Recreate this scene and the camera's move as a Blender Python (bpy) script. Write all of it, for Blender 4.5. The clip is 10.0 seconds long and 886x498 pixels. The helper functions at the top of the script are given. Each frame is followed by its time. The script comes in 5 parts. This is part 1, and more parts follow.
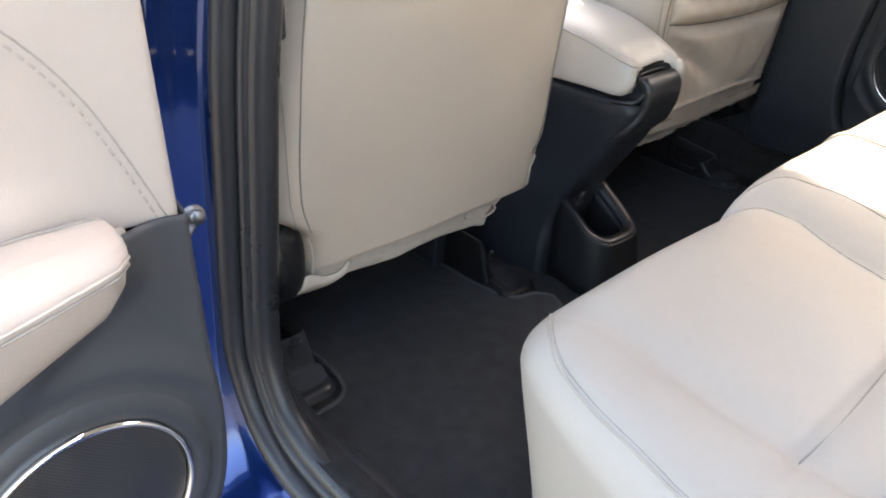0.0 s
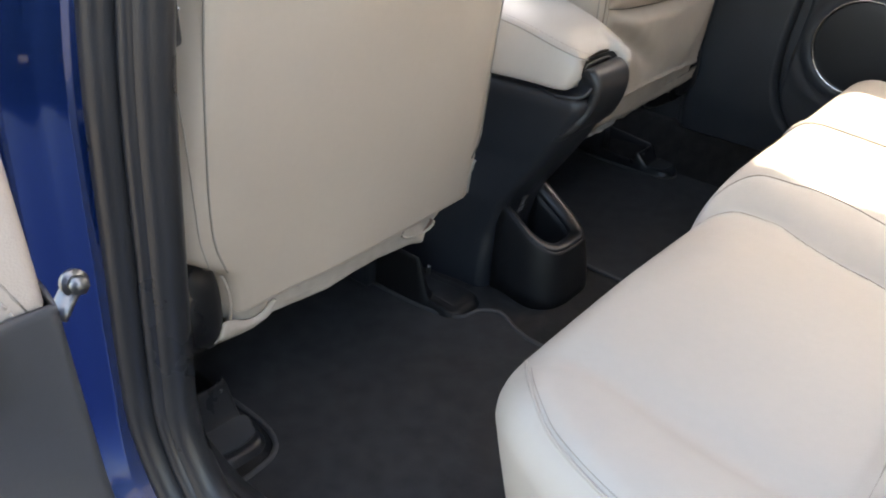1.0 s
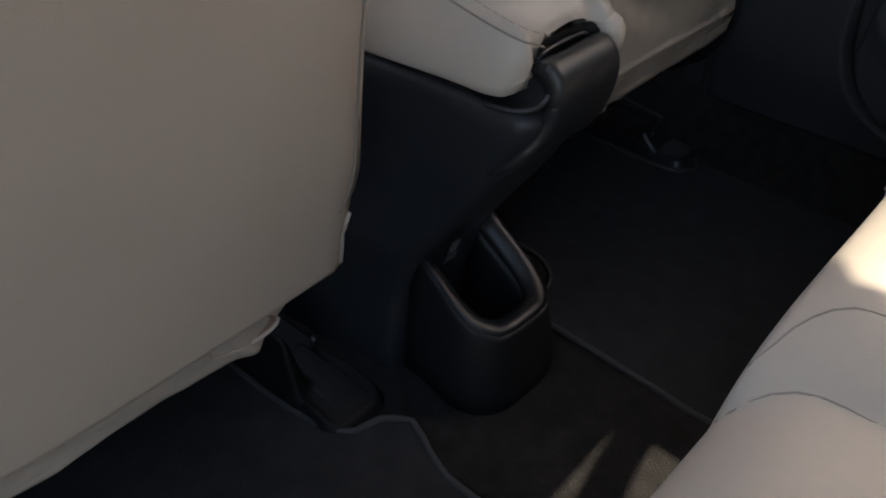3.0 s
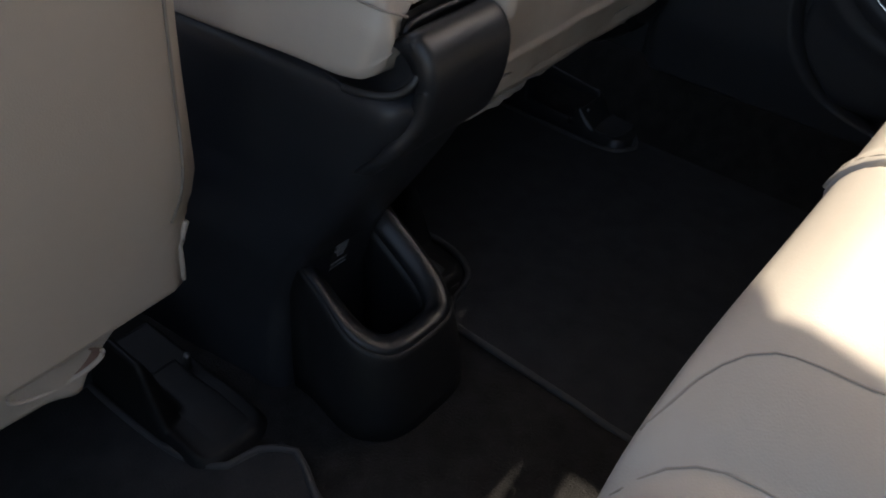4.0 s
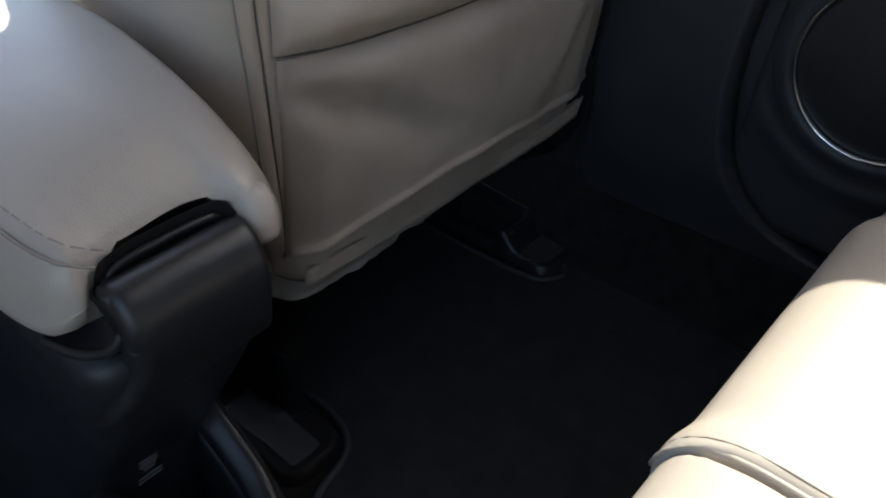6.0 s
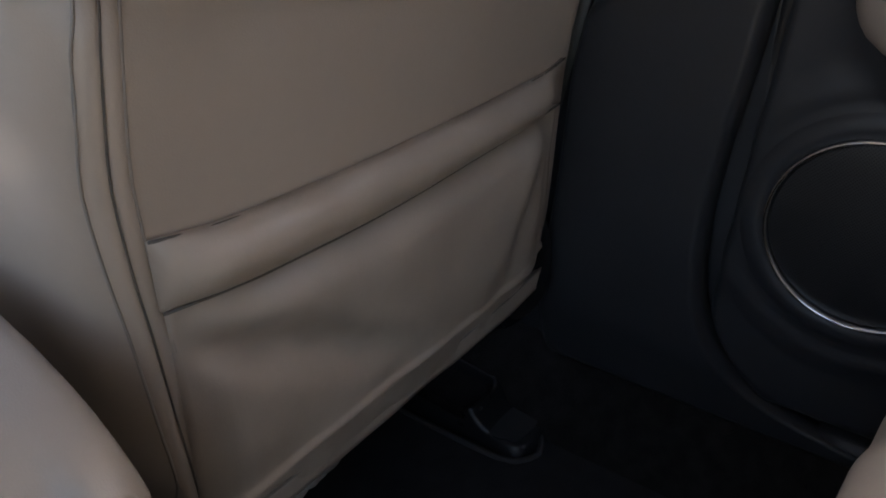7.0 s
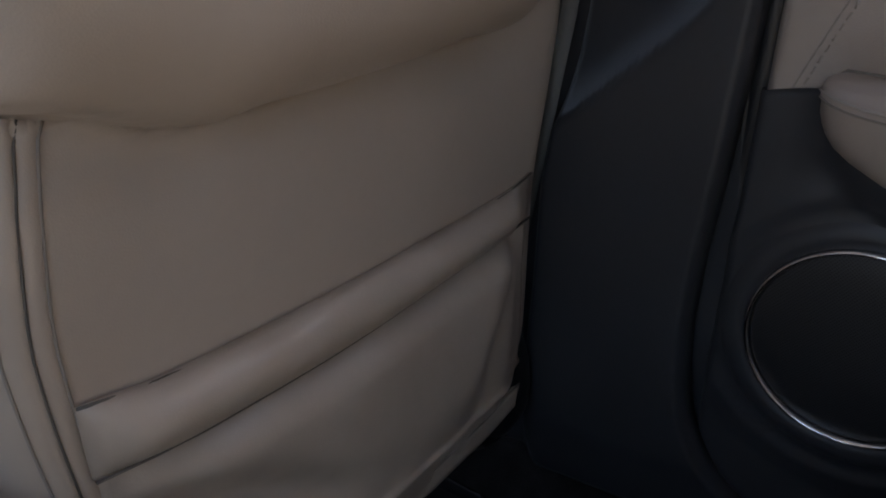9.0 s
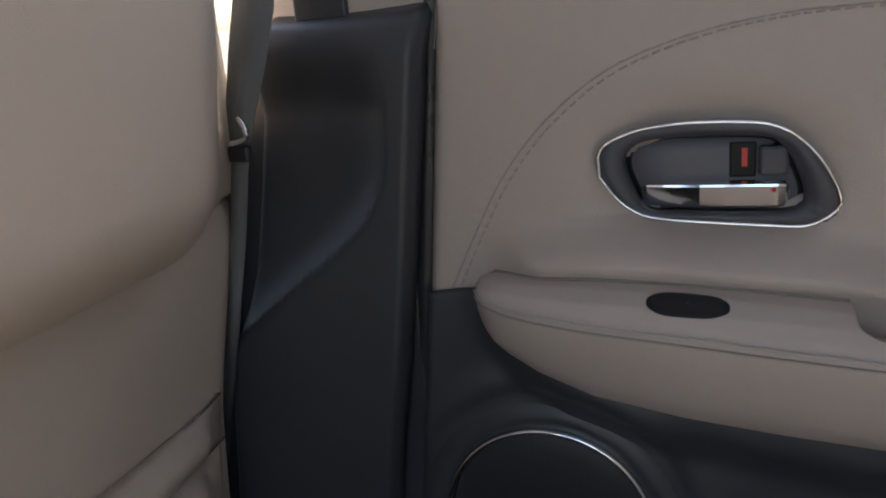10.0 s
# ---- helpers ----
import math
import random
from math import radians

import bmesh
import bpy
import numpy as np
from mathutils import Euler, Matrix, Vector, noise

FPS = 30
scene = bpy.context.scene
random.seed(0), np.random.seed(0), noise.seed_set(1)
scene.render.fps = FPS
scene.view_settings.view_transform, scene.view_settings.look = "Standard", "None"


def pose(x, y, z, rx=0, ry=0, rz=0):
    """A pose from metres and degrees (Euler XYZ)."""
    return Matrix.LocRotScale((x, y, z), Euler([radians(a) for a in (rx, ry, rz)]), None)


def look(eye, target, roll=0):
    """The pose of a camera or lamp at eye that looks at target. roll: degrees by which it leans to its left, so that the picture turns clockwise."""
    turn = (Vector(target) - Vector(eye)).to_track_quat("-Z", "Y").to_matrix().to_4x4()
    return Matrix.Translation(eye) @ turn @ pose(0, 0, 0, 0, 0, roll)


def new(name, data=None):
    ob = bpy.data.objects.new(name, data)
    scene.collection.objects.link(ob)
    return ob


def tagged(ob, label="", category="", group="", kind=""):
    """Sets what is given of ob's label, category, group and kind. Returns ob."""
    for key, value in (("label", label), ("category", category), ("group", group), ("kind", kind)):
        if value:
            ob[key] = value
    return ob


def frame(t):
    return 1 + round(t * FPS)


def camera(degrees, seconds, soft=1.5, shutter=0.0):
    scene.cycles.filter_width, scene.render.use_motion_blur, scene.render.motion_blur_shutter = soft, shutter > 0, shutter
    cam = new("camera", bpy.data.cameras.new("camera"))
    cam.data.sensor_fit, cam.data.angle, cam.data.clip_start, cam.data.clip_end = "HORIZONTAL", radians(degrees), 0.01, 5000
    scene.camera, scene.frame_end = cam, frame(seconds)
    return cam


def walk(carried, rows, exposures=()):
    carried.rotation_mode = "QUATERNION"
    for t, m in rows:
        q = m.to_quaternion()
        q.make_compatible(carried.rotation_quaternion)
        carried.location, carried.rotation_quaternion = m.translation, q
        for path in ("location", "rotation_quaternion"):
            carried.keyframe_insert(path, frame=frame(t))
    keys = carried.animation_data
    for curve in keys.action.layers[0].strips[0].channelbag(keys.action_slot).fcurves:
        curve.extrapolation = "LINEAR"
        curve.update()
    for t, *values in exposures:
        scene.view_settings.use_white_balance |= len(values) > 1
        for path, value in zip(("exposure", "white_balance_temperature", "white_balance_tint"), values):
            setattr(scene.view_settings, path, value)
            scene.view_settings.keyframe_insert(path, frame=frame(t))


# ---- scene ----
cam = camera(56.5, 10.0, soft=2.0)
PATH = [
    (0, (0.857, -1.153, 0.86), (-0.397, 0.037, -0.146), 2.3),
    (0.5, (0.773, -1.118, 0.819), (-0.386, 0.154, -0.199), 1.3),
    (1, (0.713, -1.065, 0.822), (-0.376, 0.263, -0.202), 2.4),
    (1.5, (0.679, -0.989, 0.821), (-0.336, 0.366, -0.242), 2.6),
    (2, (0.616, -0.875, 0.801), (-0.372, 0.504, -0.258), 2.7),
    (2.2, (0.568, -0.807, 0.788), (-0.433, 0.55, -0.288), 3.3),
    (3.3, (0.462, -0.474, 0.707), (-0.561, 0.708, -0.54), 1.8),
    (3.5, (0.461, -0.44, 0.701), (-0.521, 0.765, -0.557), 3.0),
    (4, (0.455, -0.398, 0.675), (-0.491, 0.814, -0.604), 3.0),
    (4.5, (0.458, -0.365, 0.671), (-0.51, 0.826, -0.612), 1.1),
    (5, (0.46, -0.308, 0.67), (-0.567, 0.811, -0.632), -0.3),
    (5.5, (0.484, -0.234, 0.684), (-0.565, 0.888, -0.597), 0.0),
    (6, (0.471, -0.144, 0.710), (-0.580, 1.056, -0.498), -0.2),
    (6.2, (0.452, -0.114, 0.717), (-0.620, 1.095, -0.464), -0.7),
    (7.3, (0.414, -0.009, 0.742), (-0.695, 1.359, -0.206), -4.4),
    (7.5, (0.41, -0.008, 0.743), (-0.708, 1.367, -0.185), -4.7),
    (8, (0.413, -0.007, 0.741), (-0.728, 1.365, -0.161), -4.9),
    (8.5, (0.401, -0.002, 0.737), (-0.743, 1.367, -0.167), -4.7),
    (9, (0.414, 0.026, 0.756), (-0.727, 1.445, -0.072), -5.1),
    (9.5, (0.428, 0.073, 0.802), (-0.529, 1.688, 0.111), -6.3),
    (9.8, (0.436, 0.061, 0.8), (-0.3, 1.828, 0.22), -5.2),
    (10, (0.45, 0.065, 0.811), (-0.167, 1.884, 0.252), -5.2),
]
EXPOSURES = [(0.0, 3.42, 8100, 9), (0.5, 3.50, 8050, 9), (1.0, 3.30, 8050, 8), (2.2, 2.74, 7850, 10), (3.3, 1.85, 7800, 10), (5.0, 1.85, 7000, 7), (5.6, 2.0, 6800, 5), (6.2, 2.0, 6900, 6), (7.3, 1.80, 7600, 14), (9.0, 1.70, 7200, 14), (10.0, 2.22, 7300, 12)]
walk(cam, [(t, look(eye, target, roll)) for t, eye, target, roll in PATH], EXPOSURES)

# ---- world and light ----
SUN_UP, SUN_AHEAD = 55.0, -2.0
world = bpy.data.worlds.new("world")
scene.world = world
world.use_nodes = True
wn = world.node_tree.nodes
sky = wn.new("ShaderNodeTexSky")
sky.sky_type = "NISHITA"
sky.sun_disc = False
sky.sun_elevation = radians(SUN_UP)
sky.sun_rotation = radians(-SUN_AHEAD)
sky.air_density, sky.dust_density, sky.ozone_density = 1.0, 2.5, 1.0
world.node_tree.links.new(sky.outputs[0], wn["Background"].inputs[0])
wn["Background"].inputs[1].default_value = 0.15
sun = new("sun", bpy.data.lights.new("sun", "SUN"))
sun.data.energy, sun.data.angle, sun.data.color = 2.2, radians(0.5), (1.0, 0.95, 0.87)
sun.matrix_world = look((-math.sin(radians(SUN_AHEAD)) * math.cos(radians(SUN_UP)), math.cos(radians(SUN_AHEAD)) * math.cos(radians(SUN_UP)), math.sin(radians(SUN_UP))), (0, 0, 0))

# ---- materials ----
def material(name, color, rough=0.5, metal=0.0, vary=0.12, scale=6.0, grain=0.0, grain_scale=600.0, cell=False,
             wave=0.0, wave_scale=14.0, coat=0.0, spec=0.5, rough_vary=0.08, sheen=0.0):
    m = bpy.data.materials.new(name)
    m.use_nodes = True
    nt = m.node_tree
    n, l = nt.nodes, nt.links
    b = n["Principled BSDF"]
    b.inputs["Roughness"].default_value = rough
    b.inputs["Metallic"].default_value = metal
    b.inputs["Coat Weight"].default_value = coat
    b.inputs["Specular IOR Level"].default_value = spec
    b.inputs["Sheen Weight"].default_value = sheen
    tc = n.new("ShaderNodeTexCoord")
    big = n.new("ShaderNodeTexNoise")
    big.inputs["Scale"].default_value, big.inputs["Detail"].default_value = scale, 5
    l.new(tc.outputs["Object"], big.inputs["Vector"])
    fine = n.new("ShaderNodeTexNoise")
    fine.inputs["Scale"].default_value, fine.inputs["Detail"].default_value = scale * 22, 3
    l.new(tc.outputs["Object"], fine.inputs["Vector"])
    both = n.new("ShaderNodeMath")
    both.operation = "MULTIPLY_ADD"
    both.inputs[1].default_value = 0.35
    l.new(fine.outputs["Fac"], both.inputs[0])
    l.new(big.outputs["Fac"], both.inputs[2])
    ramp = n.new("ShaderNodeMapRange")
    ramp.inputs["From Min"].default_value, ramp.inputs["From Max"].default_value = 0.35, 1.0
    ramp.inputs["To Min"].default_value, ramp.inputs["To Max"].default_value = 1 - vary, 1 + vary
    l.new(both.outputs[0], ramp.inputs["Value"])
    mul = n.new("ShaderNodeVectorMath")
    mul.operation = "SCALE"
    mul.inputs[0].default_value = color
    l.new(ramp.outputs[0], mul.inputs["Scale"])
    l.new(mul.outputs[0], b.inputs["Base Color"])
    rr = n.new("ShaderNodeMapRange")
    rr.inputs["From Min"].default_value, rr.inputs["From Max"].default_value = 0.3, 0.7
    rr.inputs["To Min"].default_value, rr.inputs["To Max"].default_value = max(0.02, rough - rough_vary), min(1, rough + rough_vary)
    l.new(big.outputs["Fac"], rr.inputs["Value"])
    l.new(rr.outputs[0], b.inputs["Roughness"])
    last = None
    if wave:
        w = n.new("ShaderNodeTexNoise")
        w.inputs["Scale"].default_value, w.inputs["Detail"].default_value = wave_scale, 1
        l.new(tc.outputs["Object"], w.inputs["Vector"])
        bp = n.new("ShaderNodeBump")
        bp.inputs["Strength"].default_value, bp.inputs["Distance"].default_value = 1.0, wave
        l.new(w.outputs["Fac"], bp.inputs["Height"])
        last = bp
    if grain:
        g = n.new("ShaderNodeTexVoronoi" if cell else "ShaderNodeTexNoise")
        g.inputs["Scale"].default_value = grain_scale
        l.new(tc.outputs["Object"], g.inputs["Vector"])
        bp = n.new("ShaderNodeBump")
        bp.inputs["Strength"].default_value, bp.inputs["Distance"].default_value = 0.6, grain
        l.new(g.outputs[0], bp.inputs["Height"])
        if last:
            l.new(last.outputs[0], bp.inputs["Normal"])
        last = bp
    if last:
        l.new(last.outputs[0], b.inputs["Normal"])
    return m


LEATHER = material("leather", (0.455, 0.412, 0.364), 0.50, spec=0.4, vary=0.05, scale=5, grain=0.00012, grain_scale=750, cell=True, wave=0.004, wave_scale=9)
# warmer copy of LEATHER: warm bounce light on the front seats, put into colour
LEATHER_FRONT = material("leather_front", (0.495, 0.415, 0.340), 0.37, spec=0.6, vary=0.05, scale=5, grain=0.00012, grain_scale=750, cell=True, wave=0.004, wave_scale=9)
LEATHER_PAD = material("leather_pad", (0.47, 0.422, 0.372), 0.42, spec=0.7, vary=0.05, scale=5, grain=0.00018, grain_scale=750, cell=True, wave=0.004, wave_scale=9, coat=0.08)
LEATHER_SOFT = material("leather_soft", (0.488, 0.408, 0.334), 0.38, spec=0.6, vary=0.06, scale=7, grain=0.00012, grain_scale=750, cell=True, wave=0.010, wave_scale=16)
VINYL = material("vinyl", (0.440, 0.374, 0.326), 0.5, vary=0.05, scale=4, grain=0.0003, grain_scale=650, cell=True, wave=0.002, wave_scale=8)
THREAD = material("thread", (0.37, 0.32, 0.28), 0.7, vary=0.1, scale=60)
SEAM = material("seam", (0.27, 0.24, 0.21), 0.7, vary=0.1, scale=30)
SEAM_DARK = material("seam_dark", (0.13, 0.115, 0.10), 0.7, vary=0.1, scale=30)
SEAM_SOFT = material("seam_soft", (0.31, 0.275, 0.24), 0.6, vary=0.08, scale=30)
PIPING = material("piping", (0.42, 0.374, 0.328), 0.5, vary=0.06, scale=20)
COVER = material("cover_hem", (0.445, 0.385, 0.325), 0.6, vary=0.08, scale=25, grain=0.0004, grain_scale=800, wave=0.003, wave_scale=30)
LINING = material("lining", (0.20, 0.125, 0.10), 0.85, vary=0.35, scale=60, grain=0.001, grain_scale=700)
CLOTH = material("cloth", (0.36, 0.325, 0.285), 0.85, vary=0.12, scale=20, grain=0.001, grain_scale=900, wave=0.006, wave_scale=30)
PLASTIC = material("plastic", (0.021, 0.023, 0.028), 0.42, vary=0.15, scale=8, grain=0.00018, grain_scale=1800, cell=True)
PLASTIC_DOOR = material("plastic_door", (0.042, 0.044, 0.050), 0.38, vary=0.15, scale=8, grain=0.0002, grain_scale=1500, cell=True)
PLASTIC_GLOSS = material("plastic_gloss", (0.012, 0.012, 0.0135), 0.30, vary=0.1, scale=8)
PLASTIC_SATIN = material("plastic_satin", (0.02, 0.021, 0.024), 0.33, vary=0.12, scale=8, grain=0.00012, grain_scale=1800, cell=True)
GUNMETAL = material("gunmetal", (0.055, 0.056, 0.066), 0.4, metal=0.2, vary=0.08, scale=20)
BOWL = material("bowl_grey", (0.11, 0.11, 0.125), 0.5, vary=0.08, scale=20)
PLASTIC_BLACK = material("plastic_black", (0.009, 0.009, 0.010), 0.56, spec=0.3, vary=0.15, scale=8, grain=0.00012, grain_scale=1800, cell=True)
# shaded copy of PLASTIC_SATIN for the bin's wall and hollow
PLASTIC_BIN = material("plastic_bin", (0.012, 0.0125, 0.014), 0.5, spec=0.4, vary=0.12, scale=8, grain=0.00012, grain_scale=1800, cell=True)
RUBBER = material("rubber", (0.021, 0.022, 0.025), 0.32, vary=0.18, scale=15, grain=0.0005, grain_scale=700, spec=0.45)
CARPET = material("carpet", (0.020, 0.019, 0.019), 1.0, vary=0.55, scale=45, grain=0.004, grain_scale=520, spec=0.1, sheen=0.05)
MAT = material("mat_pile", (0.032, 0.033, 0.036), 1.0, vary=0.35, scale=30, grain=0.003, grain_scale=650, spec=0.1, sheen=0.06)
BINDING = material("binding", (0.05, 0.05, 0.053), 0.7, vary=0.2, scale=60, grain=0.001, grain_scale=900)
HEADLINER = material("headliner", (0.50, 0.49, 0.475), 0.95, vary=0.06, scale=30, grain=0.001, grain_scale=600)
PAINT = material("blue_paint", (0.0045, 0.030, 0.145), 0.20, metal=0.75, vary=0.05, scale=4, coat=1.0, rough_vary=0.04)
CHROME = material("chrome", (0.86, 0.86, 0.86), 0.09, metal=1.0, vary=0.03, scale=20, rough_vary=0.04)
STEEL = material("steel", (0.22, 0.22, 0.22), 0.42, metal=1.0, vary=0.2, scale=50)
GRILLE = material("grille", (0.03, 0.03, 0.032), 0.45, vary=0.1, scale=40)
TONGUE = material("tongue_grey", (0.050, 0.052, 0.056), 0.5, vary=0.1, scale=20, grain=0.0003, grain_scale=1200)


def perforate(mat, pitch):
    """Rows of small round holes across the grille."""
    n, l = mat.node_tree.nodes, mat.node_tree.links
    sep = n.new("ShaderNodeSeparateXYZ")
    l.new(n["Texture Coordinate"].outputs["Object"], sep.inputs[0])
    add = n.new("ShaderNodeMath")
    l.new(sep.outputs["X"], add.inputs[0])
    l.new(sep.outputs["Y"], add.inputs[1])
    waves = []
    for src in (add.outputs[0], sep.outputs["Z"]):
        k = n.new("ShaderNodeMath")
        k.operation = "MULTIPLY"
        k.inputs[1].default_value = math.pi / pitch
        l.new(src, k.inputs[0])
        w = n.new("ShaderNodeMath")
        w.operation = "SINE"
        l.new(k.outputs[0], w.inputs[0])
        waves.append(w)
    both = n.new("ShaderNodeMath")
    both.operation = "MULTIPLY"
    l.new(waves[0].outputs[0], both.inputs[0])
    l.new(waves[1].outputs[0], both.inputs[1])
    hole = n.new("ShaderNodeMapRange")
    hole.inputs["From Min"].default_value, hole.inputs["From Max"].default_value = 0.25, 0.5
    l.new(both.outputs[0], hole.inputs["Value"])
    b = n["Principled BSDF"]
    mix = n.new("ShaderNodeMix")
    mix.data_type = "RGBA"
    l.new(hole.outputs[0], mix.inputs["Factor"])
    l.new(b.inputs["Base Color"].links[0].from_socket, mix.inputs[6])
    mix.inputs[7].default_value = (0.003, 0.003, 0.003, 1)
    l.new(mix.outputs[2], b.inputs["Base Color"])


perforate(GRILLE, 0.0017)
WEBBING = material("webbing", (0.15, 0.158, 0.16), 0.75, vary=0.1, scale=30, grain=0.001, grain_scale=800)
RED = material("red_mark", (0.55, 0.05, 0.03), 0.5, vary=0.05)
PRINT = material("print", (0.15, 0.15, 0.155), 0.7, vary=0.2, scale=60)
# unseen ground, made pale and warm to throw bounce light on the seats
ASPHALT = material("asphalt", (0.15, 0.132, 0.110), 0.9, vary=0.3, scale=3, grain=0.004, grain_scale=160)

# ---- mesh helpers ----
def mesh_of(verts, faces, smooth=True):
    me = bpy.data.meshes.new("m")
    me.from_pydata([tuple(v) for v in verts], [], faces)
    me.validate()
    if smooth:
        me.polygons.foreach_set("use_smooth", [True] * len(me.polygons))
    bm = bmesh.new()
    bm.from_mesh(me)
    bpy.data.meshes.remove(me)
    bmesh.ops.recalc_face_normals(bm, faces=bm.faces)
    return bm


def part(name, bm, mat, parent=None, label="", thick=0.0):
    me = bpy.data.meshes.new(name)
    bm.to_mesh(me)
    bm.free()
    me.materials.append(mat)
    ob = new(name, me)
    if parent is not None:
        ob.parent = parent
    if label:
        tagged(ob, label)
    if thick:
        mod = ob.modifiers.new("thickness", "SOLIDIFY")
        mod.thickness = thick
        mod.offset = 0
    return ob


def thing(name, label, category, group="", kind="", at=(0, 0, 0)):
    ob = new(name)
    ob.location = at
    ob.empty_display_size = 0.05
    return tagged(ob, label, category, group, kind)


def grid(fn, us, vs):
    """An open sheet: fn(u, v) over two lists of values."""
    verts = [fn(u, v) for u in us for v in vs]
    k = len(vs)
    faces = [(i * k + j, i * k + j + 1, (i + 1) * k + j + 1, (i + 1) * k + j) for i in range(len(us) - 1) for j in range(k - 1)]
    return mesh_of(verts, faces)


def loft(rings, caps=True):
    """A closed body through rings of equally many points."""
    k = len(rings[0])
    verts = [p for r in rings for p in r]
    faces = [(i * k + j, i * k + (j + 1) % k, (i + 1) * k + (j + 1) % k, (i + 1) * k + j) for i in range(len(rings) - 1) for j in range(k)]
    if caps:
        faces += [tuple(range(k))[::-1], tuple(range((len(rings) - 1) * k, len(rings) * k))]
    return mesh_of(verts, faces)


def resample(pts, step):
    """A smooth line (Catmull-Rom) through the points, with a point about every step metres."""
    p = [Vector(q) for q in pts]
    p = [2 * p[0] - p[1]] + p + [2 * p[-1] - p[-2]]
    out = []
    for a, b, c, d in zip(p, p[1:], p[2:], p[3:]):
        k = max(1, int((c - b).length / step))
        for i in range(k):
            t = i / k
            out.append(0.5 * ((2 * b) + (c - a) * t + (2 * a - 5 * b + 4 * c - d) * t * t + (3 * b - a - 3 * c + d) * t ** 3))
    out.append(p[-2])
    return out


def tube(pts, r, n=8, step=0.012, flat=1.0, closed=False):
    """A round cord along a smooth line; flat squeezes it along the line's second axis."""
    line = resample(pts, step)
    if closed:
        line = line[:-1]
    rings = []
    up = Vector((0.13, 0.21, 0.97)).normalized()
    for i, q in enumerate(line):
        if closed:
            d = (line[(i + 1) % len(line)] - line[i - 1]).normalized()
        else:
            d = (line[min(i + 1, len(line) - 1)] - line[max(i - 1, 0)]).normalized()
        side = d.cross(up).normalized()
        top = side.cross(d)
        rings.append([q + side * r * math.cos(a) + top * r * flat * math.sin(a) for a in [2 * math.pi * j / n for j in range(n)]])
    if closed:
        k = n
        verts = [p for r_ in rings for p in r_]
        m = len(rings)
        faces = [(i * k + j, i * k + (j + 1) % k, ((i + 1) % m) * k + (j + 1) % k, ((i + 1) % m) * k + j) for i in range(m) for j in range(k)]
        return mesh_of(verts, faces)
    return loft(rings)


def box(x0, x1, y0, y1, z0, z1, bevel=0.004, seg=2):
    bm = bmesh.new()
    bmesh.ops.create_cube(bm, size=1)
    for v in bm.verts:
        v.co = Vector((x0 + (v.co.x + 0.5) * (x1 - x0), y0 + (v.co.y + 0.5) * (y1 - y0), z0 + (v.co.z + 0.5) * (z1 - z0)))
    if bevel:
        bmesh.ops.bevel(bm, geom=list(bm.edges), offset=bevel, segments=seg, affect="EDGES", profile=0.5)
    for f in bm.faces:
        f.smooth = bevel > 0.006
    return bm


def slab(outline, z0, z1, axis="z", bevel=0.0):
    """A plate with the given outline (two coordinates), between two heights of an axis."""
    def at(p, h):
        return {"z": (p[0], p[1], h), "y": (p[0], h, p[1]), "x": (h, p[0], p[1])}[axis]
    k = len(outline)
    verts = [at(p, z0) for p in outline] + [at(p, z1) for p in outline]
    faces = [tuple(range(k))[::-1], tuple(range(k, 2 * k))] + [(i, (i + 1) % k, k + (i + 1) % k, k + i) for i in range(k)]
    bm = mesh_of(verts, faces, False)
    if bevel:
        bmesh.ops.bevel(bm, geom=[e for e in bm.edges if e.calc_length() > bevel], offset=bevel, segments=2, affect="EDGES", profile=0.5)
    return bm


def smooth_outline(pts, step=0.01):
    p = [(q[0], q[1], 0) for q in pts]
    p = [p[-1]] + p + [p[0], p[1]]
    line = resample(p, step)
    full = [(q.x, q.y) for q in line]
    # keep the part from the first given point round to itself
    start = min(range(len(full) // 2), key=lambda i: (full[i][0] - pts[0][0]) ** 2 + (full[i][1] - pts[0][1]) ** 2)
    end = min(range(len(full) // 2, len(full)), key=lambda i: (full[i][0] - pts[0][0]) ** 2 + (full[i][1] - pts[0][1]) ** 2)
    return full[start:end]


def spread(a, b, n):
    return [a + (b - a) * i / (n - 1) for i in range(n)]


def ease(t):
    t = max(0.0, min(1.0, t))
    return t * t * (3 - 2 * t)


def table(pairs, v):
    """Linear look-up in sorted pairs."""
    if v <= pairs[0][0]:
        return pairs[0][1]
    for (a, p), (b, q) in zip(pairs, pairs[1:]):
        if v <= b:
            return p + (q - p) * (v - a) / (b - a)
    return pairs[-1][1]


def soft_table(pairs, v, w):
    """The same look-up, rounded over a width."""
    return sum(table(pairs, v + k * w) for k in (-1, -0.66, -0.33, 0, 0.33, 0.66, 1)) / 7


def wobble(x, y, z, s):
    return noise.noise(Vector((x * s, y * s, z * s)))

# ---- the ground and the car's shell ----
GROUND = -0.42
# added out of view, as a reflector for the cabin
bm = bmesh.new()
bmesh.ops.create_grid(bm, x_segments=2, y_segments=2, size=400)
for v in bm.verts:
    v.co.z = GROUND
tagged(part("ground", bm, ASPHALT), "unseen ground under the car, pale and warm to bounce light inside", "ground", kind="structure")

MID = 0.012           # the car's middle plane


# carpeted floor of the cabin, turned up at the sides
def floor_at(x, y):
    z = -0.008 + 0.0015 * wobble(x, y, 0, 14)
    z += 0.10 * ease((abs(y - MID) - 0.66) / 0.06)
    z += 0.16 * ease((-0.75 - x) / 0.3)
    z += 0.015 * ease((0.135 - abs(y - 0.015)) / 0.05) * ease((x - 0.08) / 0.08)
    return (x, y, z)


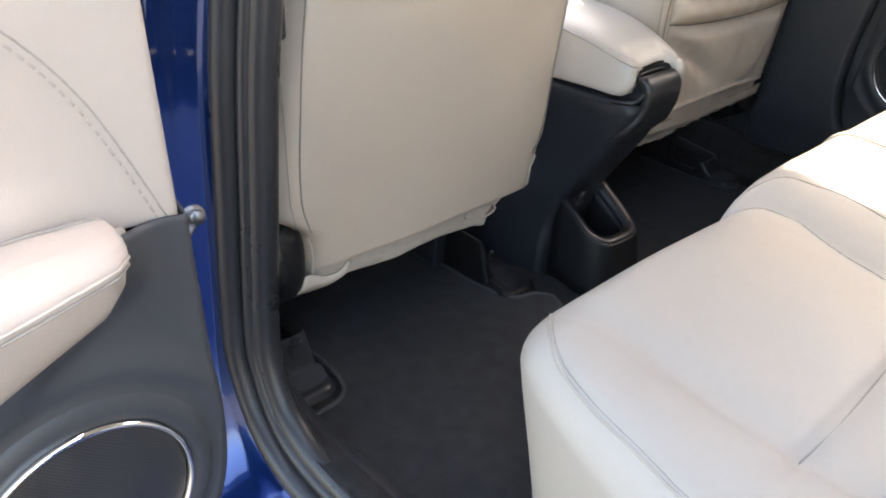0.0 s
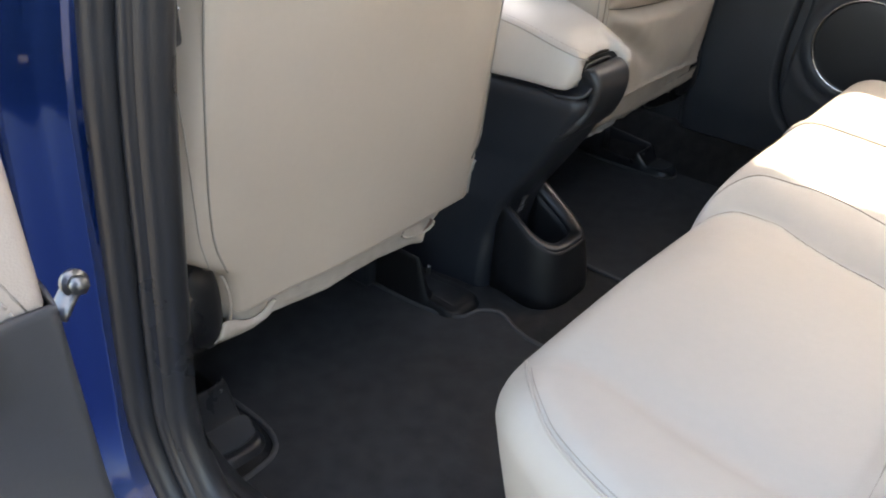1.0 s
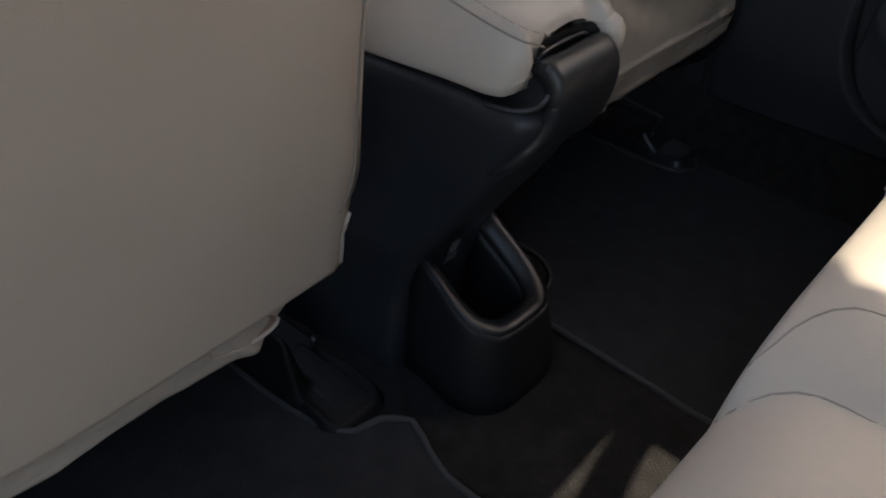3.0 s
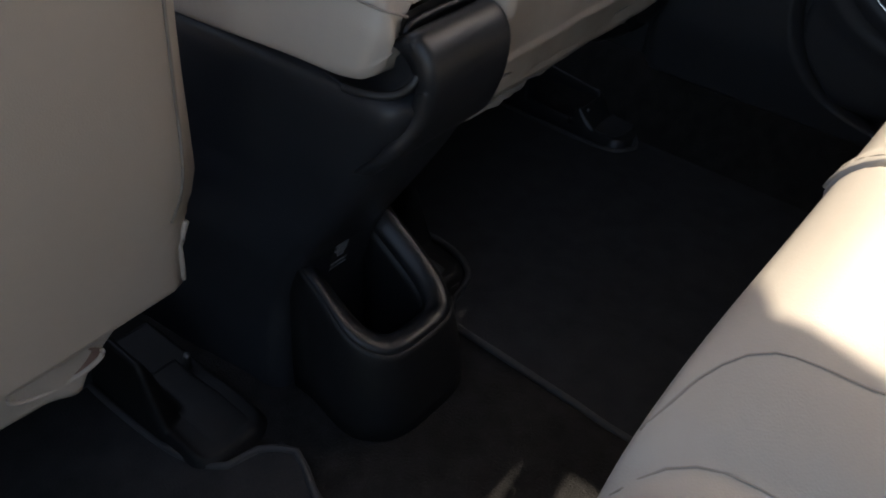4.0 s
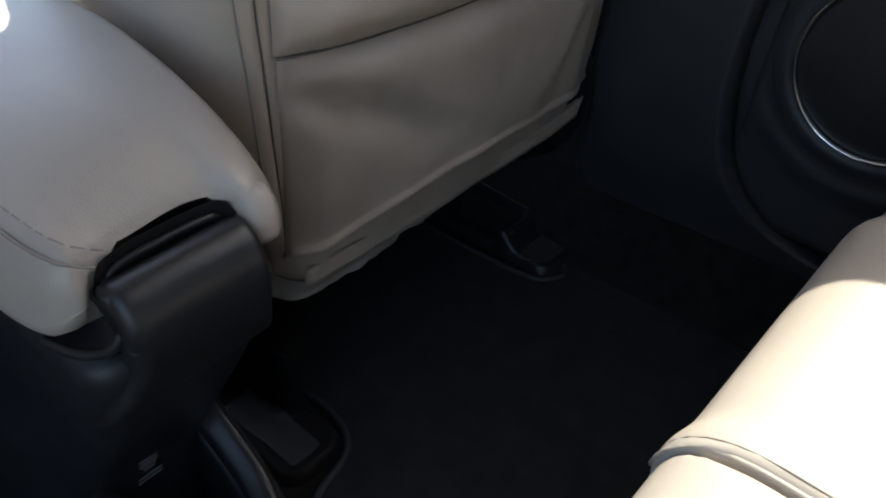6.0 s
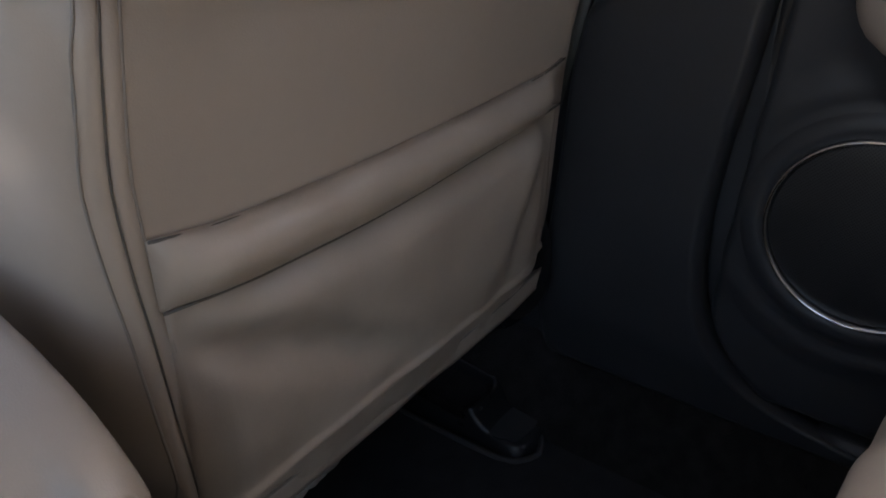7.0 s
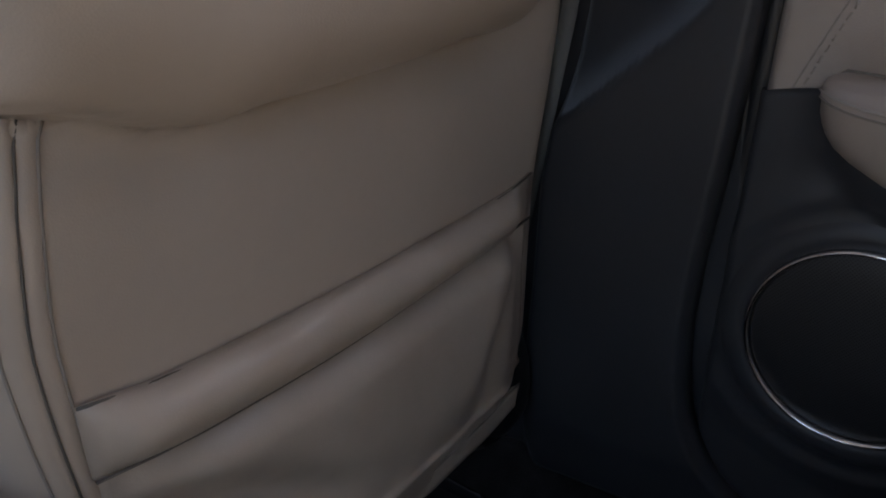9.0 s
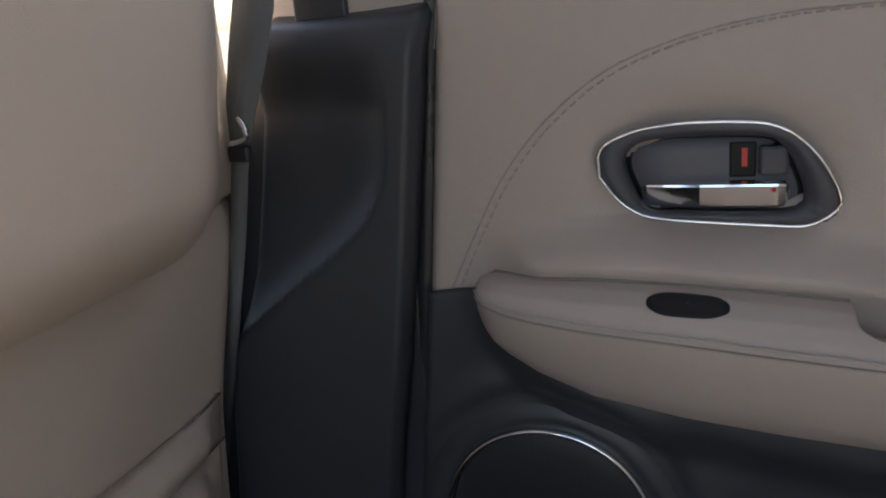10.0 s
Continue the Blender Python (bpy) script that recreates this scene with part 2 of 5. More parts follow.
floor = part("floor", grid(floor_at, spread(-1.35, 1.3, 90), spread(-0.735, 0.76, 80)), CARPET, thick=0.01)
tagged(floor, "black carpet on the floor of the cabin", "floor", kind="structure")

shell = thing("car_body", "dark blue painted car body with its left rear door open", "car", kind="structure")
# the pillar between the doors on the open side: painted face outside the rubber seal
PILLAR = [(0.02, -0.752), (0.006, -0.775), (0.0, -0.80), (-0.006, -0.83), (-0.022, -0.86), (-0.10, -0.885), (-0.30, -0.895)]


def pillar_at(u, z):
    i = min(int(u), len(PILLAR) - 2)
    t = u - i
    x = PILLAR[i][0] * (1 - t) + PILLAR[i + 1][0] * t
    y = PILLAR[i][1] * (1 - t) + PILLAR[i + 1][1] * t
    low = max(0.0, min(1.0, (0.24 - z) / 0.24))
    return (x + 0.111 * z + 0.012 + 0.17 * (1 - math.sqrt(1 - low * low)), y + 0.10 * ease((z - 0.55) / 0.7), z - 0.5 * max(0.0, -0.758 - y) * ease(low))


part("pillar_panel", grid(pillar_at, spread(0, 5.999, 37), spread(0.0, 0.24, 30) + spread(0.27, 1.2, 36)), PAINT, shell, "dark blue painted door pillar", thick=0.004)


# the painted sill under the door opening
def sill_at(u, x):
    prof = [(-0.735, 0.030), (-0.755, 0.014), (-0.785, -0.002), (-0.825, -0.020), (-0.862, -0.042), (-0.885, -0.08), (-0.89, -0.16), (-0.84, -0.24)]
    i = min(int(u), len(prof) - 2)
    t = u - i
    return (x, prof[i][0] * (1 - t) + prof[i + 1][0] * t, prof[i][1] * (1 - t) + prof[i + 1][1] * t)


part("sill_panel", grid(sill_at, spread(0, 6.999, 36), spread(-1.3, 1.25, 40)), PAINT, shell, "dark blue painted door sill", thick=0.004)
# far side of the body, roof, nose and tail, mostly unseen: they close the cabin, shape its light and leave the windows
# open
part("side_panel", box(0.16, 1.9, 0.78, 0.84, -0.25, 0.93, 0.02), PAINT, shell)
part("front_door_panel", box(-1.597, 0.155, 0.80, 0.86, -0.25, 0.74, 0.02), PAINT, shell)
part("front_side_panel", box(-1.597, -0.30, -0.90, -0.84, -0.25, 0.745, 0.02), PAINT, shell)
part("rear_side_panel", box(1.15, 1.9, -0.90, -0.80, -0.25, 0.90, 0.02), PAINT, shell)
part("front_bulkhead", box(-1.60, -1.45, -0.84, 0.80, -0.25, 0.69, 0.02), PLASTIC, shell)
part("tail_panel", box(1.75, 1.9, -0.84, 0.80, -0.25, 1.08, 0.02), PAINT, shell)
# quarter panels added out of view to cut the light from the rear
for side in (-1, 1):
    def quarter_at(x, t, side=side):
        return (x, MID + side * (0.76 - 0.155 * t ** 1.3), 0.88 + 0.50 * t)
    part("rear_quarter_panel", grid(quarter_at, spread(1.06 if side < 0 else 0.86, 1.80, 12), spread(0, 1, 10)), PAINT, shell, thick=0.02)


def roof_at(u, v, drop=0.0):
    a = abs(v)
    return (u, MID + v * (0.63 - 0.03 * abs(u - 0.2)), 1.43 - 0.07 * a ** 3 - 0.05 * ((u - 0.2) / 1.2) ** 2 - drop)


part("roof_panel", grid(lambda u, v: roof_at(u, v), spread(-0.52, 1.65, 30), spread(-1, 1, 24)), PAINT, shell, thick=0.005)
ceiling = part("ceiling", grid(lambda u, v: roof_at(u, v * 0.985, 0.03), spread(-0.51, 1.64, 30), spread(-1, 1, 24)), HEADLINER, thick=0.006)
tagged(ceiling, "pale grey fabric headliner under the roof", "ceiling", kind="structure")
for side, lo in ((1, 0.745), (-1, -0.775)):
    top = MID + side * 0.605
    for name, x0, x1, w in (("roof_pillar", 0.19, 0.27, 0.09), ("rear_roof_pillar", 1.0, 1.25, 0.2), ("windscreen_pillar", -1.3, -0.48, 0.08)):
        rings = []
        for t in spread(0, 1, 8):
            x = x0 + (x1 - x0) * t - (0.05 if name == "roof_pillar" else 0)
            y = lo + (top - lo) * t ** 1.3
            z = 0.82 + (1.37 - 0.82) * t
            rings.append([(x - w / 2, y - 0.02, z), (x + w / 2, y - 0.02, z), (x + w / 2, y + 0.02, z), (x - w / 2, y + 0.02, z)])
        part(name, loft(rings), PLASTIC_DOOR, shell)
part("parcel_ledge", box(1.15, 1.75, -0.78, 0.78, 0.0, 0.55, 0.02), PLASTIC, shell)

# rubber seal round the open doorway: a bulb, a lip and the trim that it grips
SEAL = [(0.009 + 0.111 * z, z) for z in (1.18, 1.0, 0.8, 0.6, 0.4, 0.28)] + [(0.037, 0.20), (0.060, 0.13), (0.097, 0.078), (0.145, 0.050), (0.21, 0.037), (0.32, 0.032), (0.6, 0.032), (0.85, 0.034), (1.05, 0.05), (1.12, 0.12), (1.14, 0.3), (1.15, 0.6), (1.13, 0.9)]


def seal_line(dx, y, inset):
    out = []
    for i, (x, z) in enumerate(SEAL):
        a, b = SEAL[max(i - 1, 0)], SEAL[min(i + 1, len(SEAL) - 1)]
        d = Vector((b[0] - a[0], b[1] - a[1])).normalized()
        lean = 0.11 * max(0.0, z - 0.55) ** 1.2
        out.append((x - d.y * inset + dx, y + lean, z + d.x * inset))
    return out


seal = thing("door_seal", "black ribbed rubber seal round the open rear doorway", "seal")
part("seal_bulb", tube(seal_line(0.006, -0.755, 0.014), 0.017, 12, 0.02), RUBBER, seal)
part("seal_lip", tube(seal_line(0.006, -0.742, 0.034), 0.010, 10, 0.02), RUBBER, seal)
part("seal_carrier", tube(seal_line(0.006, -0.726, 0.040), 0.019, 12, 0.02), RUBBER, seal)
# inner trim of the pillar and the sill on that side
for name, rows, mat in (("pillar_trim", [(0.045, -0.715), (0.03, -0.70), (-0.02, -0.692), (-0.12, -0.70), (-0.2, -0.72)], PLASTIC_DOOR),):
    def trim_at(u, z, rows=rows):
        i = min(int(u), len(rows) - 2)
        t = u - i
        x = rows[i][0] * (1 - t) + rows[i + 1][0] * t + 0.111 * z + 0.06 * ease((0.16 - z) / 0.16)
        return (x, rows[i][1] * (1 - t) + rows[i + 1][1] * t + 0.12 * max(0, z - 0.6), z)
    ob = part("pillar_trim", grid(trim_at, spread(0, 3.999, 24), spread(0.0, 1.2, 42)), mat, thick=0.006)
    tagged(ob, "black plastic lining of the left door pillar", "trim", kind="structure")


def scuff_at(u, x):
    prof = [(-0.722, 0.062), (-0.705, 0.070), (-0.675, 0.066), (-0.655, 0.045), (-0.645, 0.0)]
    i = min(int(u), len(prof) - 2)
    t = u - i
    z = prof[i][1] * (1 - t) + prof[i + 1][1] * t
    return (x, prof[i][0] * (1 - t) + prof[i + 1][0] * t, z + 0.12 * ease((0.08 - x) / 0.10) * (1 - u / 4))


ob = part("sill_trim", grid(scuff_at, spread(0, 3.999, 20), spread(-0.05, 1.1, 50)), PLASTIC, thick=0.005)
tagged(ob, "black plastic sill plate inside the left doorway", "trim", kind="structure")
# front walls and unseen dashboard, kept low to let light onto the armrest
ob = part("front_wall_left", box(-1.45, -0.12, -0.80, -0.735, -0.02, 0.745, 0.02), PLASTIC_DOOR)
tagged(ob, "black inner side of the front left door", "door", kind="structure")
ob = part("front_wall_right", box(-1.45, -0.03, 0.735, 0.80, -0.02, 0.745, 0.02), PLASTIC_DOOR)
tagged(ob, "black inner side of the front right door", "door", kind="structure")
dash = part("dashboard", box(-1.45, -1.05, -0.735, 0.735, 0.28, 0.69, 0.06, 4), PLASTIC)
tagged(dash, "black plastic dashboard ahead of the front seats", "dashboard", kind="structure")

# ---- front seats ----
def back_x(z):
    return 0.007 + 0.125 * (z - 0.232)


def front_seat(name, inner, outer, pocket, label):
    s = 1 if outer > inner else -1
    seat = thing(name, label, "seat", "front seats")
    width = abs(outer - inner)

    def fold_z(y):
        d = abs(y - inner)
        if pocket:
            return soft_table([(0.0, 0.690), (0.02, 0.682), (0.043, 0.674), (0.071, 0.665), (0.103, 0.651), (0.121, 0.646), (0.142, 0.649), (0.186, 0.647), (0.27, 0.645), (0.33, 0.647), (0.39, 0.643), (0.436, 0.648), (0.48, 0.653), (0.508, 0.662), (0.55, 0.67)], d, 0.009)
        return soft_table([(0.0, 0.686), (0.03, 0.680), (0.06, 0.668), (0.12, 0.646), (0.19, 0.643), (0.26, 0.640), (0.40, 0.636), (0.50, 0.648), (0.55, 0.66)], d, 0.022)

    def rear_x(y, z):
        d = abs(y - inner)
        x = back_x(z) - (0.014 if pocket else 0.0)
        zf = fold_z(y)
        edge = 1 - 0.85 * ease((d - 0.36) / 0.16)
        roll, tall = (0.078, 0.072) if pocket else (0.066, 0.060)
        rise = 1 - max(0.0, min(1.0, (z - zf) / tall))
        x += edge * (roll * math.sqrt(1 - rise * rise) + 0.05 * max(0.0, z - zf - tall))
        x -= 0.010 * edge * math.exp(-((z - zf + 0.012) / 0.022) ** 2) * (z < zf)
        x -= 0.009 * math.exp(-((z - zf) / 0.005) ** 2)
        x += 0.004 * wobble(0, y, z, 7) + 0.006 * math.sin(math.pi * d / width)
        return x

    top_end = [(0.76, 0.995), (0.80, 0.95), (0.833, 0.89), (0.87, 0.82), (0.92, 0.72), (0.97, 0.58), (1.0, 0.45), (1.012, 0.33)]
    if pocket:
        half_in = [(0.18, 0.82), (0.25, 0.85), (0.29, 0.92), (0.33, 0.975), (0.50, 0.99), (0.60, 0.985), (0.68, 0.93), (0.74, 0.97)] + top_end
        half_out = [(0.18, 0.82), (0.235, 0.86), (0.262, 0.885), (0.29, 0.965), (0.32, 0.985), (0.40, 0.980), (0.48, 0.972), (0.52, 0.992), (0.56, 1.03), (0.60, 1.06), (0.64, 1.09), (0.68, 1.10), (0.72, 1.09), (0.755, 1.07), (0.80, 1.01), (0.833, 0.94), (0.87, 0.86), (0.92, 0.74), (0.97, 0.56), (1.0, 0.45), (1.012, 0.33)]
    else:
        half_in = [(0.18, 0.99), (0.228, 1.0), (0.265, 1.005), (0.280, 1.02), (0.288, 1.05), (0.296, 1.10), (0.307, 1.132), (0.33, 1.152), (0.45, 1.140), (0.56, 1.135), (0.70, 1.10)] + top_end
        half_out = [(0.18, 0.725), (0.222, 0.735), (0.246, 0.750), (0.266, 0.757), (0.282, 0.770), (0.296, 0.800), (0.306, 0.850), (0.317, 0.905), (0.334, 0.985), (0.40, 0.985), (0.53, 0.925), (0.63, 0.87), (0.72, 0.92)] + top_end

    def half(z, v):
        return table(half_out if v > 0 else half_in, z)

    mid = (inner + outer) / 2

    def turn(v, z):
        """How far the rear face falls away towards its edges; the loose flap at the foot stays flat."""
        start, deep_ = (0.80, 0.040) if v < 0 and not pocket else (0.90, 0.030) if v < 0 or not pocket else (0.965, 0.008)
        if v < 0 and not pocket:
            flat = 1 - ease((z - 0.278) / 0.026)
            start, deep_ = start + 0.15 * flat, deep_ - 0.035 * flat
        e = min(1.0, max(0.0, (abs(v) - start) / (1 - start)))
        return deep_ * (1 - math.sqrt(1 - e * e))

    rings = []
    zs = (spread(0.240, 0.62, 34) if pocket else [0.2285, 0.2290, 0.2305, 0.233] + spread(0.237, 0.33, 26) + spread(0.34, 0.62, 24)) + spread(0.624, 0.72, 34) + spread(0.73, 1.012, 26)
    for z in zs:
        tuck = 0.0 if pocket else 0.006 * ease((0.233 - z) / 0.0046)
        hi, ho = half(z, -1) * width / 2, half(z, 1) * width / 2
        deep = 0.125 * (0.75 + 0.25 * ease((1.02 - z) / 0.2)) + (0.135 * ease((0.68 - z) / 0.14) if pocket else 0.0)
        ring = []
        for k in range(41):              # rear face, rounded into the sides
            v = -1 + 2 * k / 40
            y = mid + s * (ho if v > 0 else hi) * v
            ring.append((rear_x(y, z) - turn(v, z) - tuck, y, z))
        for k in range(1, 8):            # outer side, front and inner side
            t = k / 7
            ring.append((back_x(z) - 0.034 - t * (deep - 0.03), mid + s * ho * (1 + 0.008 * math.sin(math.pi * t)), z))
        for k in range(1, 12):
            v = 1 - 2 * k / 12
            ring.append((back_x(z) - deep + (0.03 + 0.6 * max(0.0, deep - 0.125)) * math.cos(v * math.pi / 2) - 0.01, mid + s * (ho if v > 0 else hi) * v * 0.97, z))
        for k in range(7, 0, -1):
            t = k / 7
            ring.append((back_x(z) - 0.034 - t * (deep - 0.03), mid - s * hi * (1 + (0.03 if pocket else 0.004) * math.sin(math.pi * t)), z))
        rings.append(ring)
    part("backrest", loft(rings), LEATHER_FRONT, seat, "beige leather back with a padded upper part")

    def on(y, z, lift=0.0):
        v = s * (y - mid) / (half(z, s * (y - mid)) * width / 2)
        return (rear_x(y, z) - turn(v, z) + lift, y, z)

    # corded seams down both edges
    CORD = [(0.677, 0.022), (0.660, 0.016), (0.647, 0.0115), (0.63, 0.006), (0.59, 0.0), (0.555, -0.003), (0.50, -0.001), (0.45, 0.003), (0.38, 0.007), (0.32, 0.011), (0.27, 0.015)]
    for d0, mat, r in ((0.012, SEAM_SOFT, 0.0010), (0.0235, SEAM_DARK, 0.0007), (0.035, SEAM_SOFT, 0.0009)) if pocket else ((0.030, SEAM, 0.0011),):
        pts = []
        for z, a in CORD if pocket else CORD[:7] + [(0.45, -0.001), (0.40, 0.0), (0.345, 0.002), (0.315, 0.005), (0.300, 0.008)]:
            y = inner + s * (d0 + a - (0 if pocket else (half(z, -1) - 0.99) * width / 2))
            pts.append(on(y, min(z, fold_z(y) - 0.003), 0.001))
        part("seam_cord", tube(pts, r, 6, 0.015), mat, seat)
    for d0 in (0.0125, 0.0245) if pocket else ():
        def strip_at(z, t, d0=d0):
            shift = table(CORD[::-1], z) - (0 if pocket else (half(z, -1) - 0.99) * width / 2)
            y = inner + s * (d0 + 0.0105 * t + shift)
            return on(y, min(z, fold_z(y) - 0.003), 0.0003 + 0.0014 * math.sin(math.pi * t) ** 0.7)
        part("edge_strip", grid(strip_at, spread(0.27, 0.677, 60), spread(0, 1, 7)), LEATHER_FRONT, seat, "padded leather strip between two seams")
    for d0, mat, r in ((0.020, SEAM_SOFT, 0.0008), (0.036, SEAM, 0.0012)):
        if not pocket:
            pts = [on(outer - s * (d0 + a), z, 0.001) for z, a in ((0.66, 0.0), (0.56, 0.0), (0.48, -0.002), (0.41, -0.001), (0.36, 0.002), (0.34, 0.006), (0.325, 0.011), (0.312, 0.016), (0.304, 0.020))]
            part("seam_cord", tube(pts, r, 6, 0.015), mat, seat)

    if pocket:
        # map pocket: a slack lower panel under a padded band
        def low_z(y):
            d = abs(y - inner)
            return soft_table([(0.03, 0.472), (0.07, 0.463), (0.19, 0.454), (0.37, 0.450), (0.50, 0.455)], d, 0.03)

        HEM = [(0.19, 0.281), (0.25, 0.290), (0.35, 0.299), (0.45, 0.301), (0.58, 0.289), (0.65, 0.284)]

        def pocket_at(y, t, proud=0.0):
            top = low_z(y)
            z = 0.232 + (top - 0.232) * t
            d = abs(y - inner)
            bulge = 0.012 * math.sin(math.pi * t) ** 0.8 * math.sin(math.pi * min(1, max(0, (d - 0.03) / 0.47)))
            bulge += 0.006 * math.exp(-((d - 0.43 + 0.14 * (1 - t)) / 0.03) ** 2) * t + 0.004 * wobble(y, z, 0, 11) * ease((1 - t) / 0.3)
            bulge -= 0.006 * math.exp(-((d - 0.47 + 0.14 * (1 - t)) / 0.02) ** 2) * t
            bulge -= 0.016 * math.exp(-((z - 0.440 + 0.58 * (d - 0.04)) / 0.021) ** 2) * ease((d - 0.03) / 0.04) * (1 - ease((d - 0.14) / 0.12))
            under = table(HEM, y) - z
            proud += 0.004 * math.exp(-(under / 0.005) ** 2) - (0.008 - 0.005 * wobble(y, z * 0.6, 5, 26)) * ease(under / 0.008)
            return on(y, z, proud + 0.0005 + (0.013 * ease((1 - t) / 0.12) * ease(t / 0.10) + 0.003 * ease((1 - t) / 0.12)) * ease((d - 0.033) / 0.035) * ease((width - 0.030 - d) / 0.06) + bulge * ease((1 - t) / 0.06))

        ys = spread(inner + s * 0.033, outer - s * 0.030, 40)
        part("pocket", grid(pocket_at, [inner + s * (0.036 + (width - 0.066) * i / 79) for i in range(80)], spread(0, 0.42, 40)[:-1] + spread(0.42, 1, 22)), LEATHER_SOFT, seat, "slack beige map pocket", thick=0.004)
        part("pocket_hem", tube([pocket_at(y, (table(HEM, y) - 0.004 - 0.232) / (low_z(y) - 0.232), 0.002) for y in ys[2:-2:2]], 0.0012, 6, 0.02), SEAM, seat)

        def band_at(y, t):
            d = abs(y - inner)
            top = soft_table([(0.03, 0.522), (0.06, 0.510), (0.19, 0.501), (0.36, 0.494), (0.46, 0.491), (0.50, 0.501)], d, 0.025)
            z = low_z(y) + (top - low_z(y)) * t
            return on(y, z, 0.0015 + 0.022 * math.sin(math.pi * t ** 1.15) ** 0.6 * ease((d - 0.030) / 0.03) * ease((width - 0.036 - d) / 0.055))

        part("pocket_band", grid(band_at, ys, spread(0, 1, 20)), LEATHER_SOFT, seat, "padded beige pocket edge", thick=0.004)
        # seams along the band, coloured dark to deepen the shade in its creases
        for e in (0.0, 1.0):
            part("pocket_seam", tube([Vector(band_at(y, e)) + Vector((0.0045 if e < 0.5 else 0.0025, 0, -0.0015 if e < 0.5 else 0)) for y in ys[::3]], 0.0011, 6, 0.02), SEAM_DARK, seat)

        # hem of the pocket
        def hem_at(y, t):
            return on(y, 0.262 - 0.022 * t + 0.002 * wobble(y, 0, 3, 20), 0.011 + 0.002 * t)

        ya, yb = inner + s * 0.050, outer - s * 0.036
        part("hem", grid(hem_at, spread(ya, yb, 40), spread(0, 1, 5)), LEATHER_SOFT, seat, thick=0.004)
        part("hem_seam", tube([Vector(hem_at(y, 0)) + Vector((0.002, 0, 0)) for y in spread(ya, yb, 14)], 0.0014, 6, 0.02), SEAM, seat)

    def skirt_at(y, t):
        d = abs(y - inner)
        bottom = table([(0.0, 0.234), (0.052, 0.232), (0.072, 0.216), (0.086, 0.203), (0.10, 0.188), (0.13, 0.193), (0.19, 0.199), (0.293, 0.194), (0.383, 0.200), (0.40, 0.203), (0.43, 0.205), (0.49, 0.207)], d) + 0.002 * wobble(y, 0, 5, 9) + 0.0008 * wobble(y, 0, 7, 40)
        if pocket:
            bottom = table([(0.0, 0.200), (0.1, 0.210), (0.30, 0.220), (0.42, 0.224), (0.46, 0.232), (width, 0.236)], d) + 0.005 * wobble(y, 0, 5, 28)
        z0 = 0.242 if pocket else 0.240
        z = z0 + (bottom - z0) * t
        fold = 0.010 * wobble(y, t * 0.6, 2, 16) * t + 0.007 * wobble(y, t, 9, 42) * t
        if not pocket:
            fold = 0.0025 * wobble(y, t * 0.6, 2, 12) * t + 0.0012 * wobble(y, t, 9, 42) * t
            fold += 0.006 * math.exp(-((d - 0.135 + 0.03 * t) / 0.012) ** 2) * t
        return on(y, max(z, 0.19), (0.009 if pocket else -0.007) - (0.016 if pocket else 0.004) * t + fold)[:2] + (z,)

    part("loose_cover", grid(skirt_at, spread(inner + s * (0.01 if pocket else 0.052), outer - s * (0.045 if pocket else 0.03), 110), spread(0, 1, 14)), CLOTH if pocket else COVER, seat, "creased loose end of the seat cover", thick=0.002)

    if not pocket:
        # the open end of the loose strip: a folded loop that shows its lining
        def loop_at(a, t):
            c, q = math.cos(a), math.sin(a)
            y = -0.260 + 0.034 * c + 0.012 * q
            z = 0.217 - 0.008 * c + 0.011 * q
            return (back_x(z) - 0.002 - 0.012 * t, y + 0.004 * t * c, z)
        part("loop_lining", grid(lambda t, a: (back_x(0.217) - 0.0035 - 0.004 * (1 - t * t), -0.260 + t * (0.034 * math.cos(a) + 0.012 * math.sin(a)), 0.217 + t * (-0.008 * math.cos(a) + 0.011 * math.sin(a))), spread(0.05, 1, 6), spread(0, 2 * math.pi, 40)), LINING, seat, "reddish brown lining inside the folded end")
        part("fold_loop", tube([loop_at(a, 0) for a in spread(math.pi * 0.85, math.pi * 2.15, 24)], 0.0024, 8, 0.006, 0.8), COVER, seat, "folded pale edge of the cover")
        # turned-up corner of the strip, its rim curled over
        top = resample([Vector(p) for p in ((0, -0.612, 0.226), (0, -0.597, 0.224), (0, -0.585, 0.2155), (0, -0.573, 0.2105), (0, -0.560, 0.2095), (0, -0.551, 0.212), (0, -0.543, 0.218), (0, -0.537, 0.229))], 0.004)
        foot = [(-0.624, 0.200), (-0.605, 0.1965), (-0.585, 0.194), (-0.565, 0.194), (-0.552, 0.196), (-0.541, 0.199), (-0.533, 0.205), (-0.529, 0.222)]

        def flap_at(i, t):
            p = top[i]
            k = i / (len(top) - 1) * (len(foot) - 1)
            j = min(int(k), len(foot) - 2)
            y1, z1 = (foot[j][c] * (1 - k + j) + foot[j + 1][c] * (k - j) for c in (0, 1))
            y, z = p.y * (1 - t) + y1 * t, p.z * (1 - t) + z1 * t
            return (back_x(z) - 0.003 - 0.003 * t + 0.004 * math.sin(math.pi * t) + 0.0015 * wobble(y, z, 0, 60), y, z)
        part("cover_flap", grid(flap_at, range(len(top)), spread(0, 1, 10)), COVER, seat, "turned-up corner of the cover", thick=0.0025)
        part("flap_rim", tube([flap_at(i, 0) for i in range(0, len(top), 2)], 0.0016, 8, 0.005), COVER, seat)
        pts = [(back_x(z) - 0.001 + 0.0012 * wobble(z, 0, 0, 160), y, z) for z, y in ((0.298, -0.6105), (0.282, -0.6045), (0.266, -0.6005), (0.246, -0.5985), (0.226, -0.5990))]
